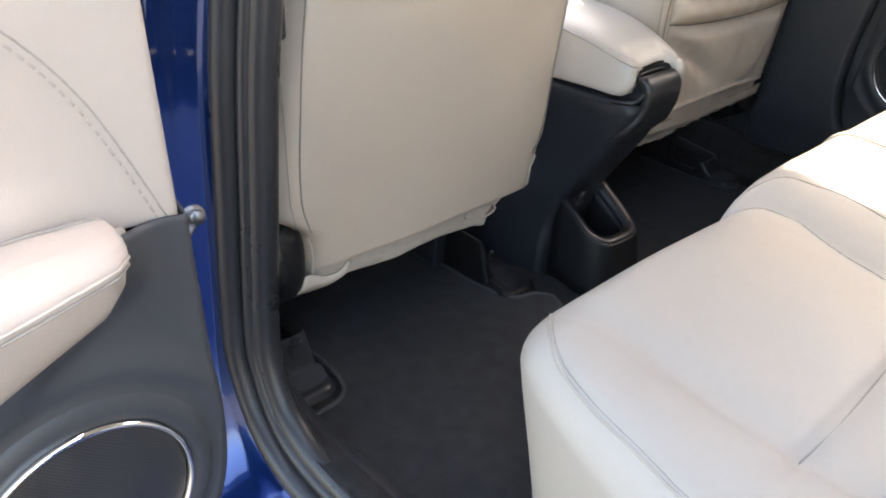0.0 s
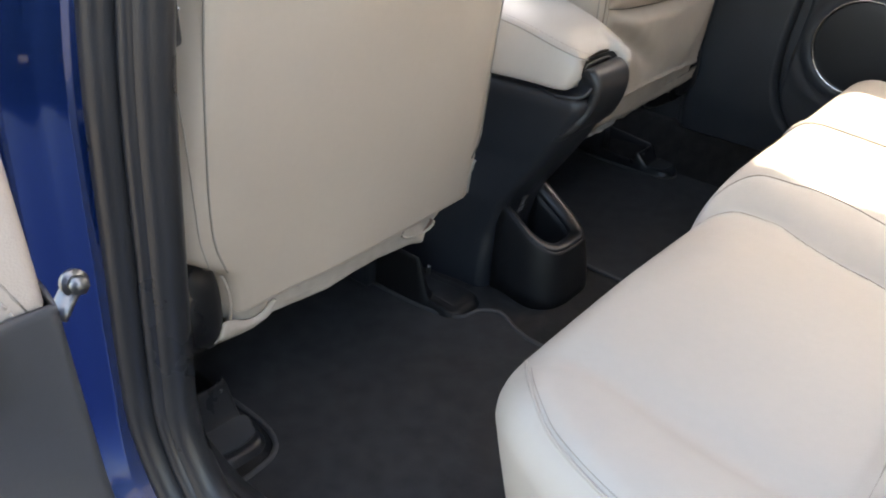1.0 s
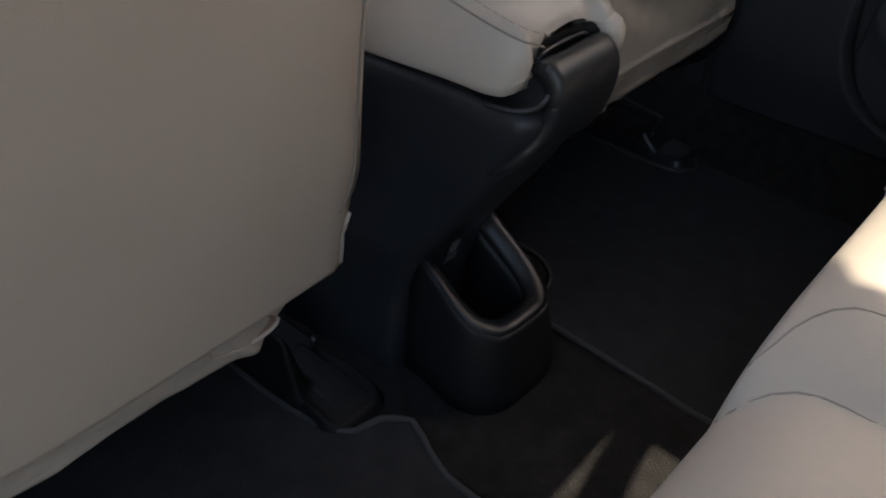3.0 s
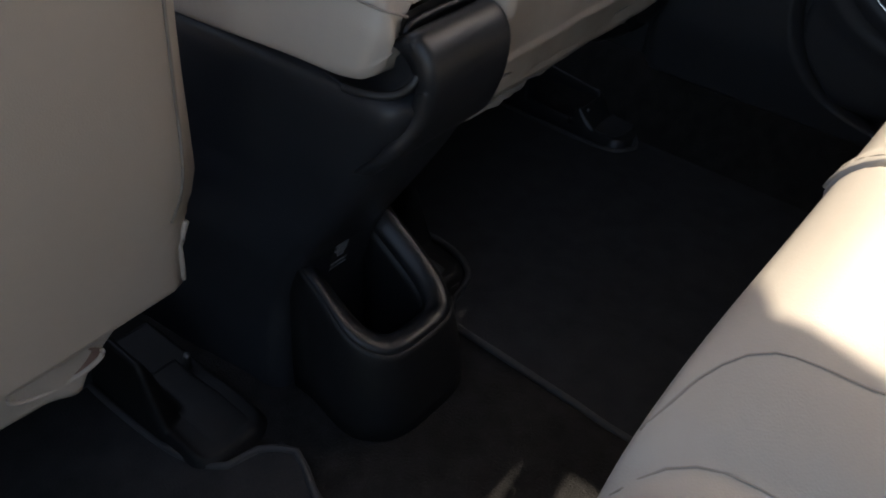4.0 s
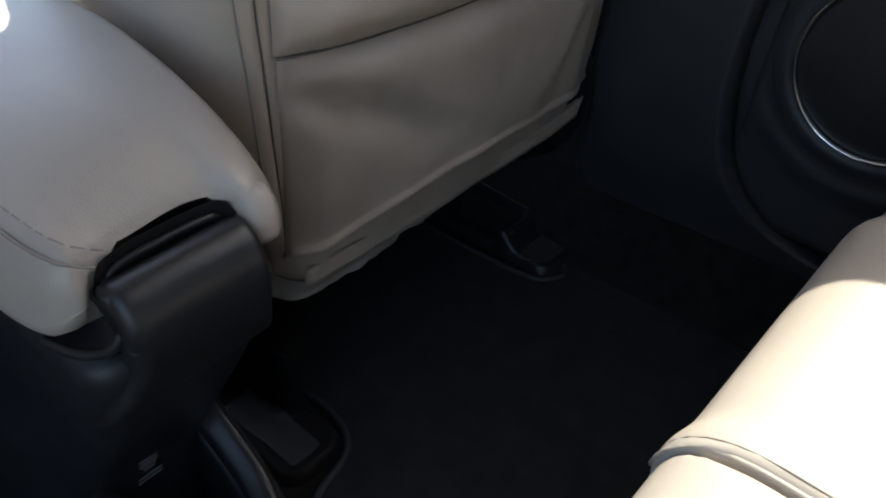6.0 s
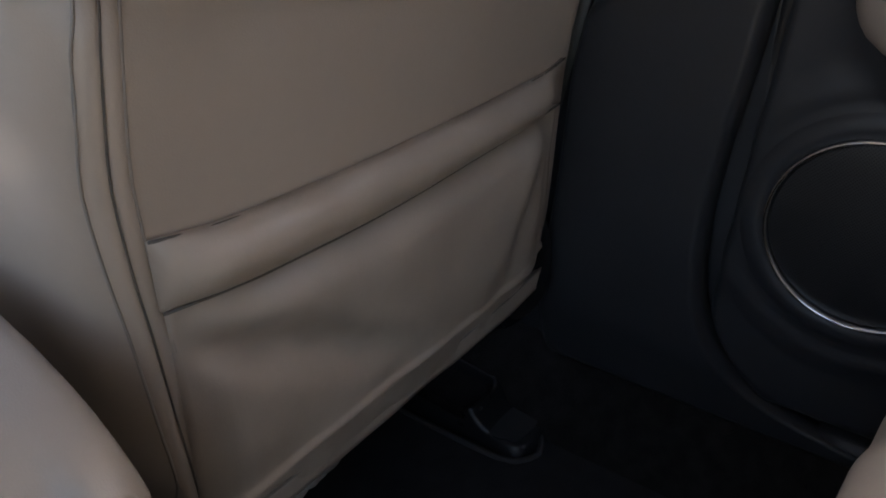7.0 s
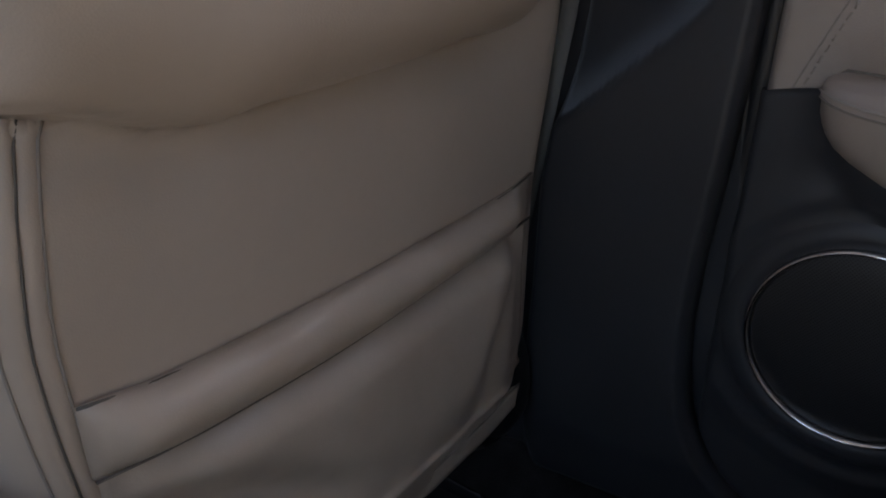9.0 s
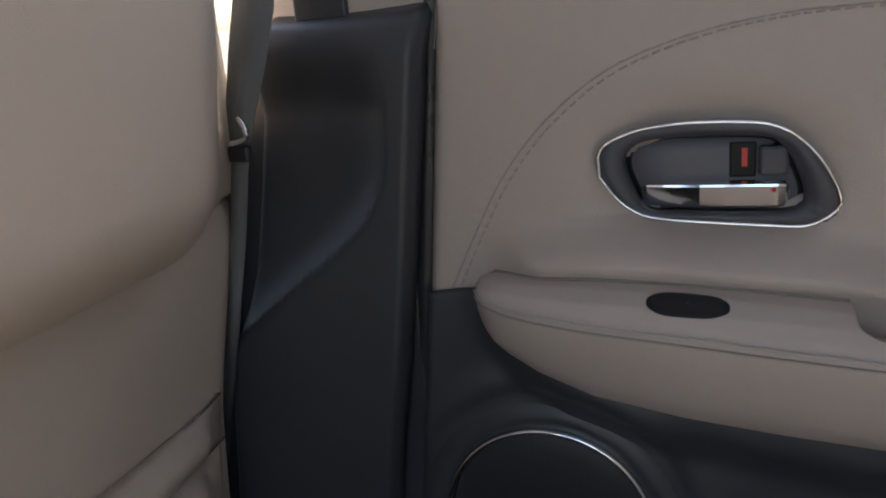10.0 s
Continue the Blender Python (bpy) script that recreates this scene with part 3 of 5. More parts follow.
        part("inner_lining", tube([(x - 0.003, y, z) for x, y, z in pts], 0.0022, 8, 0.004, 0.8), COVER, seat, "pale stitched lining at the open edge")
        # pale inner lining that shows in the slit beside the panel
        pts = [(back_x(z) - 0.005 + 0.0012 * wobble(z, 0, 0, 160), y, z) for z, y in ((0.292, -0.1395), (0.282, -0.1440), (0.270, -0.1470), (0.258, -0.1475), (0.246, -0.1475), (0.236, -0.1480))]
        part("inner_lining", tube(pts, 0.0036, 8, 0.004, 0.6), COVER, seat, "pale inner lining at the open edge")

    # recliner cover, frame, cushion and rails
    a, b = sorted((outer - s * 0.066, outer + s * 0.010))
    rings = []
    for i in range(19):
        q = -1 + 2 * i / 18
        e = 1 - abs(q) ** 4.5
        z = 0.246 + 0.092 * q
        f0, f1 = -0.125, 0.010 - 0.050 * max(0.0, -q) ** 2.2 - 0.020 * max(0.0, q) ** 3
        ring = []
        for k in range(28):
            ang = 2 * math.pi * k / 28
            c, sn = math.cos(ang), math.sin(ang)
            ring.append(((f0 + f1) / 2 + (f1 - f0) / 2 * (0.35 + 0.65 * e) * math.copysign(abs(c) ** 0.75, c), (a + b) / 2 + (b - a) / 2 * (0.55 + 0.45 * e) * math.copysign(abs(sn) ** 0.7, sn), z + 0.010 * s * sn * (b - a) / 0.07))
        rings.append(ring)
    part("recliner_cover", loft(rings), PLASTIC_GLOSS, seat, "glossy black rounded hinge cover")
    a, b = sorted((inner + s * 0.03, outer - s * 0.03))
    part("seat_frame", box(-0.52, -0.15, a, b, 0.13, 0.225, 0.02), PLASTIC, seat)
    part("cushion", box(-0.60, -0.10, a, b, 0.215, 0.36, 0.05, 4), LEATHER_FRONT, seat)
    for yy in (inner + s * 0.035, outer - s * 0.055):
        part("rail", box(-0.56, -0.17, yy - 0.017, yy + 0.017, 0.0, 0.10, 0.006), PLASTIC, seat)
    return seat


front_seat("front_seat", -0.147, -0.662, False, "beige leather front seat with a smooth plain back")
front_seat("front_seat", 0.152, 0.672, True, "beige leather front seat with a map pocket on its back")


# covers over the ends of the seat rails: a flat ramp below a step with an open slot
def rail_cover(y, half, step, bolt_side, tall, label, channel=False):
    c = thing("rail_cover", label, "cover", "rail covers", at=(0, y, 0))
    w = half

    def cover_at(x, v):
        dx, dv, r = 0.012 - x, w - abs(v), 0.030
        d = r - math.hypot(r - dx, r - dv) if dx < r and dv < r else min(dx, dv)
        h = 0.013 - 0.08 * max(0.0, x - step)
        if channel:
            # one tall rounded wall beside a ramp that runs in under the seat
            vv = v * bolt_side
            ahead = step + 0.004 - x - 0.35 * max(0.0, vv + w - 0.004)
            wall = ease(ahead / 0.030) ** 0.8 * (1 - ease((vv + w - 0.012) / 0.030))
            h += tall * wall + 0.004 * math.exp(-((vv + w - 0.010) / 0.005) ** 2) * ease((x - step) / 0.02 + 1) * ease((0.01 - x) / 0.02)
            h -= 0.004 * ease((step - x) / 0.04) * (1 - wall)
            return (x, v, -0.007 + (h + 0.007) * ease(d / 0.011))
        # a steep face up to the lip, hollow behind it where the rail runs in
        h += tall * ease((step + 0.006 - x) / 0.042) + 0.12 * max(0.0, step - 0.02 - x) * ease((step - 0.02 - x) / 0.02)
        ex, ev = step - 0.028 - x, (w - 0.012 + bolt_side * v if v * bolt_side < 0 else w - 0.006 - abs(v))
        k = 0.014
        e = k - math.hypot(k - ex, k - ev) if ex < k and ev < k else min(ex, ev)
        h -= (tall + 0.040) * ease((e + 0.002) / 0.010)
        h += 0.0030 * math.exp(-((e + 0.005) / 0.004) ** 2) * ease((step - 0.012 - x) / 0.01)
        return (x, v, -0.007 + (h + 0.007) * ease(d / 0.011))

    xs = spread(-0.20, step - 0.065, 18)[:-1] + spread(step - 0.065, step + 0.006, 38)[:-1] + spread(step + 0.006, 0.012, 18)
    part("cover_body", grid(cover_at, xs, spread(-w, w, 54)), PLASTIC_BLACK if channel else PLASTIC_SATIN, c, thick=0.002)
    if channel:
        b = bolt_side
        # same ramp in both channels; the left one is blackened to paint its shade
        part("tongue", grid(lambda x, t: (x, b * (-w + 0.030 + (2 * w - 0.052) * t), cover_at(x, b * (-w + 0.030 + (2 * w - 0.052) * t))[2] + 0.0018 * math.sin(math.pi * t) ** 0.3 * ease((-0.004 - x) / 0.012)), spread(-0.13, -0.004, 26), spread(0, 1, 20)), TONGUE if bolt_side < 0 else PLASTIC_BLACK, c, "dull ramp, grey on one side and blackened for shade on the other", thick=0.001)
        part("bolt", tube([(-0.112, b * (w - 0.020), 0.006), (-0.110, b * (w - 0.020), 0.026), (-0.109, b * (w - 0.020), 0.029)], 0.0040, 8, 0.003), STEEL, c, "bright steel bolt head")
        return c
    q = w - 0.010
    part("tongue", slab(smooth_outline([(step + 0.004, -q), (step + 0.004, q), (-0.022, q - 0.002), (-0.010, q - 0.012), (-0.007, 0.0), (-0.010, -q + 0.012), (-0.022, -q + 0.002)], 0.003), 0.0110, 0.0140), TONGUE, c, "dull dark grey tongue").rotation_euler = (0, radians(4), 0)
    zb = cover_at(step - 0.020, bolt_side * (w - 0.022))[2]
    part("bolt", tube([(step - 0.021, bolt_side * (w - 0.022), zb - 0.002), (step - 0.017, bolt_side * (w - 0.022), zb + 0.004)], 0.0026, 8, 0.003), STEEL, c, "bright steel bolt head")
    return c


rail_cover(-0.602, 0.046, -0.056, 1, 0.058, "black plastic cover over the seat rail beside the sill")
rail_cover(-0.129, 0.049, -0.052, 1, 0.076, "glossy black plastic channel over the seat rail beside the console", True)
rail_cover(0.189, 0.047, -0.052, -1, 0.072, "glossy black plastic channel over the seat rail beside the console", True)
rail_cover(0.640, 0.043, -0.050, -1, 0.026, "black plastic cover over the seat rail beside the sill")

# ---- floor mats ----
def floor_mat(outline, label):
    m = thing("floor_mat", label, "floor mat", "floor mats")
    line = smooth_outline(outline, 0.012)
    part("mat_sheet", slab(line, -0.008, 0.002, bevel=0.0), MAT, m)
    ring = [(x, y, 0.002) for x, y in line]
    part("bound_edge", tube(ring[::2] + [ring[0]], 0.0042, 8, 0.012, closed=True), BINDING, m, "stitched black edging")
    return m


floor_mat([(0.50, -0.60), (0.50, -0.14), (0.30, -0.125), (0.127, -0.124), (0.085, -0.108), (0.050, -0.095), (0.030, -0.096), (0.021, -0.118), (0.013, -0.150), (-0.012, -0.167), (-0.065, -0.177), (-0.17, -0.180), (-0.28, -0.17),
           (-0.34, -0.24), (-0.34, -0.50), (-0.28, -0.548), (-0.15, -0.546), (-0.05, -0.545), (-0.01, -0.549), (0.018, -0.561), (0.032, -0.582), (0.036, -0.61), (0.040, -0.642), (0.20, -0.643), (0.42, -0.64)],
          "black carpet floor mat cut round the rail covers")
floor_mat([(0.50, 0.62), (0.50, 0.16), (0.30, 0.137), (0.219, 0.139), (0.12, 0.142), (0.06, 0.144), (0.034, 0.156), (0.026, 0.185), (0.019, 0.21), (0.004, 0.232), (-0.03, 0.246), (-0.06, 0.25), (-0.16, 0.24), (-0.28, 0.235),
           (-0.34, 0.31), (-0.34, 0.52), (-0.28, 0.585), (-0.15, 0.585), (-0.05, 0.585), (0.0, 0.592), (0.018, 0.62), (0.0, 0.66), (0.02, 0.675), (0.2, 0.668), (0.42, 0.66)],
          "black carpet floor mat under the rear footwell")

# ---- centre console with its armrest ----
console = thing("centre_console", "black plastic centre console with an open bin at its rear foot", "console")
CY = 0.040


def console_ring(z):
    xr = soft_table([(0.0, -0.022), (0.10, -0.020), (0.165, -0.003), (0.21, 0.027), (0.25, 0.054), (0.29, 0.079), (0.312, 0.0905), (0.338, 0.1075), (0.360, 0.1190), (0.376, 0.1245), (0.381, 0.123), (0.385, 0.119)], z, 0.004)
    wide = table([(0.0, 0.014), (0.05, 0.016), (0.10, 0.011), (0.165, 0.011), (0.20, 0.004), (0.25, 0.002), (0.34, 0.012), (0.37, 0.016), (0.385, 0.013)], z)
    hw = table([(0.0, 0.082), (0.10, 0.070), (0.17, 0.063), (0.25, 0.060), (0.34, 0.060), (0.385, 0.060)], z)
    front = -1.1
    flare = table([(0.0, 0.03), (0.2, 0.02), (0.385, 0.012)], z)
    r = 0.022
    out = []
    for k in range(9):          # rear left corner to rear right corner, rounded
        a = math.pi / 2 * k / 8
        out.append((xr - r + r * math.sin(a), CY - hw - wide + r - r * math.cos(a), z))
    for k in range(1, 6):
        out.append((xr + 0.004 * math.sin(math.pi * k / 6), CY - hw - wide + r + (2 * hw + wide - 2 * r) * k / 6, z))
    for k in range(9):
        a = math.pi / 2 * k / 8
        out.append((xr - r + r * math.cos(a), CY + hw - r + r * math.sin(a), z))
    for x in (-0.05, -0.15, -0.3, -0.6):
        out.append((min(x, xr - 0.05), CY + hw + flare * ease(-x / 0.3), z))
    out += [(front, CY + hw + flare, z), (front, CY - hw - flare, z)]
    for x in (-0.6, -0.3, -0.15, -0.05):
        out.append((min(x, xr - 0.05), CY - hw - wide - flare * ease(-x / 0.3), z))
    return out


part("tower", loft([console_ring(z) for z in spread(-0.01, 0.385, 44)]), PLASTIC, console)
# panel joint in the side
part("panel_joint", tube([(0.012, CY - 0.0615, 0.382), (0.010, CY - 0.0618, 0.36), (0.009, CY - 0.062, 0.34)], 0.0012, 6, 0.01), PLASTIC_GLOSS, console)

# hinge cover that wraps over the end of the armrest; the slot ahead of it ends along this line (y, x)
NOTCH = [(-0.030, 0.1165), (-0.018, 0.1150), (-0.012, 0.1050), (0.002, 0.0985), (0.02, 0.0960), (0.04, 0.0950), (0.06, 0.0960), (0.074, 0.0985), (0.080, 0.1070), (0.085, 0.1165), (0.10, 0.1165)]
prof = [(q.x, q.y) for q in resample([(0.088, 0.4180, 0), (0.100, 0.4200, 0), (0.1075, 0.4262, 0), (0.1165, 0.4295, 0), (0.1262, 0.4250, 0), (0.1332, 0.4155, 0), (0.1355, 0.4030, 0), (0.1340, 0.3880, 0), (0.1290, 0.3700, 0), (0.1205, 0.3520, 0), (0.109, 0.333, 0), (0.094, 0.312, 0)], 0.0042)]
PROF_STEP = (len(prof) - 1) / 10


def hinge_at(u, v):
    i = min(int(u * PROF_STEP), len(prof) - 2)
    t = u * PROF_STEP - i
    x, z = (prof[i][k] * (1 - t) + prof[i + 1][k] * t for k in (0, 1))
    w = table([(0, 0.041), (4, 0.0415), (6, 0.045), (8, 0.054), (10, 0.060)], u)
    left = table([(0, 0.0530), (4, 0.0525), (5.2, 0.0530), (6.2, 0.0570), (7.2, 0.0650), (8.4, 0.0690), (10, 0.0690)], u)
    x -= 0.006 * ease((u - 8) / 2)
    e = max(0.0, (abs(v) - 0.86) / 0.14)
    inx = 0.012 * (1 - math.sqrt(max(0, 1 - e * e)))
    return (x - inx, CY + (w if v > 0 else left) * v, z - inx * (0.8 if u < 4 else 0.1))


part("hinge_cover", grid(hinge_at, spread(0, 9.999, 56), spread(-1, 1, 40)), PLASTIC_SATIN, console, "satin black curved hinge cover", thick=0.004)
# pocket beside the cover that takes the pad's corner, with a rolled lip
LIP = [(0.1165, -0.0105, 0.4275), (0.1215, -0.0090, 0.4185), (0.1235, -0.0095, 0.4080), (0.1220, -0.0150, 0.3985), (0.1160, -0.0195, 0.3915), (0.1060, -0.0260, 0.3880), (0.092, -0.0320, 0.3870), (0.075, -0.0355, 0.3868)]
lip_line = resample(LIP, 0.003)
part("scoop", grid(lambda i, t: (lip_line[i].x - 0.050 * t, lip_line[i].y + 0.012 * math.sin(1.5 * t), lip_line[i].z - 0.002 * t), range(len(lip_line)), spread(0, 1, 8)), PLASTIC, console, thick=0.002)
part("scoop_lip", tube(LIP, 0.0034, 10, 0.003), PLASTIC_SATIN, console)
# black sheet over the pad's end, added to make the gap's shade
part("gap_shade", grid(lambda y, t: (soft_table(NOTCH, y, 0.003) + 0.0016, y, 0.412 + (0.4255 - 0.012 * ease((-0.004 - y) / 0.012) - 0.012 * ease((y - 0.076) / 0.008) + 0.0125 - 0.412) * t), spread(-0.014, 0.083, 40), spread(0, 1, 4)), PLASTIC_BLACK, console, "black sheet that stands for the shade in the hinge gap")
part("hinge_ridge", tube([(0.1020, -0.004, 0.4240), (0.1020, 0.002, 0.4290), (0.1018, 0.02, 0.4310), (0.1018, 0.055, 0.4310), (0.1020, 0.070, 0.4290), (0.1020, 0.076, 0.4240)], 0.0024, 8, 0.005), PLASTIC_SATIN, console, "narrow black ridge in the gap beside the pad")

# the bin at the foot
BIN_Y = 0.0328


def bin_line(n, rx, ry, cx):
    """Round the open back of the bin, from its left front to its right front."""
    out = []
    for k in range(n):
        a = -math.pi * 0.5 + math.pi * k / (n - 1)
        c, s_ = math.cos(a), math.sin(a)
        out.append((cx + rx * abs(c) ** 0.515, BIN_Y + ry * math.copysign(abs(s_) ** 0.572, s_)))
    return out


rows = []
for dz, grow in ((-0.115, 0.016), (-0.09, 0.0145), (-0.06, 0.012), (-0.03, 0.0075), (-0.016, 0.0055), (-0.008, 0.004), (-0.002, 0.0018), (0.0022, -0.0025), (0.0035, -0.0085), (0.0022, -0.0165), (-0.003, -0.0220), (-0.015, -0.0243), (-0.045, -0.0252), (-0.075, -0.026), (-0.094, -0.027)):
    line = bin_line(61, 0.1215 + grow, 0.065 + grow, -0.0183)
    row = []
    for x, y in line:
        rim = 0.108 + (0.0668 if y > BIN_Y else 0.0583) * (max(0.0, 0.0972 + grow - x) / 0.1155) ** 1.2
        z = rim + dz * (rim / 0.112 if dz < -0.05 and grow > 0 else 1)
        # the left arm leans in towards the console
        if y < BIN_Y:
            y = BIN_Y - (BIN_Y - y) * (1 - 0.17 * ease((0.075 - x) / 0.075))
        row.append((x, y, 0.012 if dz == -0.094 else max(z, -0.006)))
    rows.append(row)


def bin_piece(name, part_rows, mat, label, closed=False):
    k = len(part_rows[0])
    faces = [(i * k + j, i * k + j + 1, (i + 1) * k + j + 1, (i + 1) * k + j) for i in range(len(part_rows) - 1) for j in range(k - 1)]
    if closed:
        faces.append(tuple(range((len(part_rows) - 1) * k, len(part_rows) * k)))
    part(name, mesh_of([q for r in part_rows for q in r], faces), mat, console, label, thick=0.002)


# one plastic in two tones: shade painted on wall and hollow, highlight on rim
bin_piece("bin_wall", rows[:7], PLASTIC_BIN, "outer wall of the bin, darkened for its shade")
bin_piece("bin_rim", rows[6:11], PLASTIC_SATIN, "rounded satin rim of the bin, lighter for its highlight")
bin_piece("bin_inside", rows[10:], PLASTIC_BIN, "hollow of the bin, darkened for its shade", True)
# printed label inside the bin: plain bars
lab = part("label", box(-0.0005, 0.0005, -0.011, 0.011, -0.012, 0.012, 0), PLASTIC_GLOSS, console, "small printed label")
lab.matrix_local = pose(-0.0005, 0.024, 0.159, 0, 16, 0)
for dz, w in ((0.009, 0.018), (0.005, 0.015), (0.001, 0.018), (-0.003, 0.013), (-0.008, 0.010), (-0.018, 0.022), (-0.025, 0.022)):
    b = part("bar", box(0.0008, 0.0014, -w / 2, w / 2, dz - 0.001, dz + 0.001, 0), PRINT, lab)

armrest = thing("armrest", "stitched beige leather armrest pad on the console", "armrest")
# along the pad: left seam (y, z), left foot (y, z), crown z, right shoulder (y, z)
PAD = [(0.1165, 0.006, 0.4360, -0.004, 0.416, 0.4420, 0.096, 0.4350), (0.1155, -0.002, 0.4395, -0.014, 0.409, 0.4470, 0.102, 0.4390), (0.1130, -0.010, 0.4430, -0.024, 0.405, 0.4510, 0.107, 0.4425),
       (0.1085, -0.017, 0.4460, -0.031, 0.3990, 0.4555, 0.111, 0.4455), (0.1015, -0.024, 0.4485, -0.038, 0.3965, 0.4610, 0.1145, 0.4490), (0.090, -0.029, 0.4520, -0.041, 0.3955, 0.4660, 0.117, 0.4530), (0.075, -0.0325, 0.4565, -0.0435, 0.3955, 0.4720, 0.119, 0.4600),
       (0.05, -0.037, 0.4640, -0.046, 0.397, 0.4800, 0.1215, 0.4700), (0.025, -0.041, 0.4720, -0.048, 0.397, 0.4875, 0.123, 0.4775), (0.0, -0.045, 0.4785, -0.051, 0.397, 0.4940, 0.124, 0.4845), (-0.05, -0.049, 0.4870, -0.056, 0.396, 0.5030, 0.126, 0.4935),
       (-0.10, -0.052, 0.4905, -0.060, 0.396, 0.5065, 0.128, 0.4965), (-0.18, -0.055, 0.4910, -0.063, 0.396, 0.5070, 0.130, 0.4960), (-0.30, -0.056, 0.4890, -0.063, 0.396, 0.5040, 0.130, 0.4930), (-0.38, -0.053, 0.4850, -0.058, 0.398, 0.4985, 0.127, 0.4880), (-0.41, -0.044, 0.4750, -0.048, 0.405, 0.4860, 0.118, 0.4770), (-0.42, -0.030, 0.4600, -0.032, 0.415, 0.4670, 0.104, 0.4620)]


def pad_ring(x):
    sy, sz, fy, fz, cz, ry, rz = (soft_table([(r[0], r[k]) for r in PAD[::-1]], x, 0.006 if x < 0.095 else 0.0005) for k in range(1, 8))
    w, h = ry - sy, sz - fz
    side = [(fy + 0.012, fz), (fy + 0.003, fz + 0.0025), (fy, fz + 0.010), (fy - 0.0012 + 0.25 * (sy - fy), fz + 0.35 * h), (fy - 0.0012 + 0.65 * (sy - fy), fz + 0.70 * h), (sy - 0.0010, sz - 0.005), (sy + 0.0006, sz)]
    top = [(sy + 0.006, sz + 0.0045), (sy + 0.16 * w, sz + 0.62 * (cz - sz)), (sy + 0.34 * w, cz - 0.0012), (sy + 0.52 * w, cz), (sy + 0.70 * w, cz - 0.22 * (cz - rz)), (ry - 0.024, rz + 0.40 * (cz - rz)), (ry - 0.012, rz), (ry - 0.004, rz - 0.010), (ry, rz - 0.024)]
    under = [(ry - 0.001, fz + 0.014), (ry - 0.006, fz + 0.003), (ry - 0.016, fz)]
    return side, top, under


def pad_even(x):
    """One cross-section with the same number of points at every place."""
    out = []
    for k, run in enumerate(pad_ring(x)):
        n0 = (5, 6, 3)[k]
        pts = [Vector((x, y, z)) for y, z in run]
        ext = [2 * pts[0] - pts[1]] + pts + [2 * pts[-1] - pts[-2]]
        for a, b, c, d in zip(ext, ext[1:], ext[2:], ext[3:]):
            for i in range(n0):
                t = i / n0
                out.append(0.5 * ((2 * b) + (c - a) * t + (2 * a - 5 * b + 4 * c - d) * t * t + (3 * b - a - 3 * c + d) * t ** 3))
    # the foot of the left side rounds in sooner than the seam at the hinge end, and a notch takes the hinge
    return [Vector((q.x - ease((x - 0.050) / 0.060) * (0.011 * ease((0.438 - q.z) / 0.040) * ease((0.0 - q.y) / 0.015) + max(0.0, 0.1165 - soft_table(NOTCH, q.y, 0.003))), q.y, q.z)) for q in out]


part("pad", loft([pad_even(x) for x in [0.1165, 0.1162, 0.1155, 0.1143, 0.1130, 0.1110, 0.1085, 0.105, 0.1015, 0.096, 0.090, 0.083, 0.075] + spread(0.065, -0.38, 40) + [-0.395, -0.405, -0.412, -0.417, -0.42]], False), LEATHER_PAD, armrest)
# the corner that reaches down beside the hinge cover
rings = []
for x, g in ((0.080, 1.0), (0.103, 1.0), (0.112, 0.97), (0.119, 0.87), (0.1235, 0.68), (0.1255, 0.38), (0.1258, 0.1)):
    ring = []
    for k in range(24):
        a = 2 * math.pi * k / 24
        c, s_ = math.cos(a), math.sin(a)
        ring.append((x, 0.0930 + 0.0130 * g * math.copysign(abs(c) ** 0.7, c), 0.4245 - 0.14 * max(0.0, x - 0.11) + 0.0205 * g * math.copysign(abs(s_) ** 0.7, s_)))
    rings.append(ring)
part("pad_corner", loft(rings), LEATHER_PAD, armrest, "rounded corner of the pad beside the hinge")
pts = [(r[0], r[1] - 0.0004, r[2] + 0.0003) for r in PAD[2:14]]
part("seam", tube(pts, 0.0010, 6, 0.012), SEAM_SOFT, armrest)
line = resample([(x, y + 0.0085, z + 0.0064) for x, y, z in pts], 0.007)
verts, faces = [], []
for a, b in zip(line, line[1:]):
    d = (b - a) * 0.36
    m = (a + b) / 2
    n0 = Vector((0, 0.0006, 0))
    up = Vector((0, 0, 0.0009))
    q = len(verts)
    verts += [m - d - n0, m + d - n0, m + d + n0, m - d + n0, m - d * 0.8 + up, m + d * 0.8 + up]
    faces += [(q, q + 1, q + 5, q + 4), (q + 2, q + 3, q + 4, q + 5), (q, q + 4, q + 3), (q + 1, q + 2, q + 5)]
part("stitching", mesh_of(verts, faces), THREAD, armrest)

# ---- rear seat ----
def cushion_front(y):
    d = max(0.0, (-0.50 - y) / 0.19)
    e = max(0.0, (y - 0.50) / 0.18)
    return 0.372 + 0.30 * d ** 3.5 + 0.28 * e ** 3.2


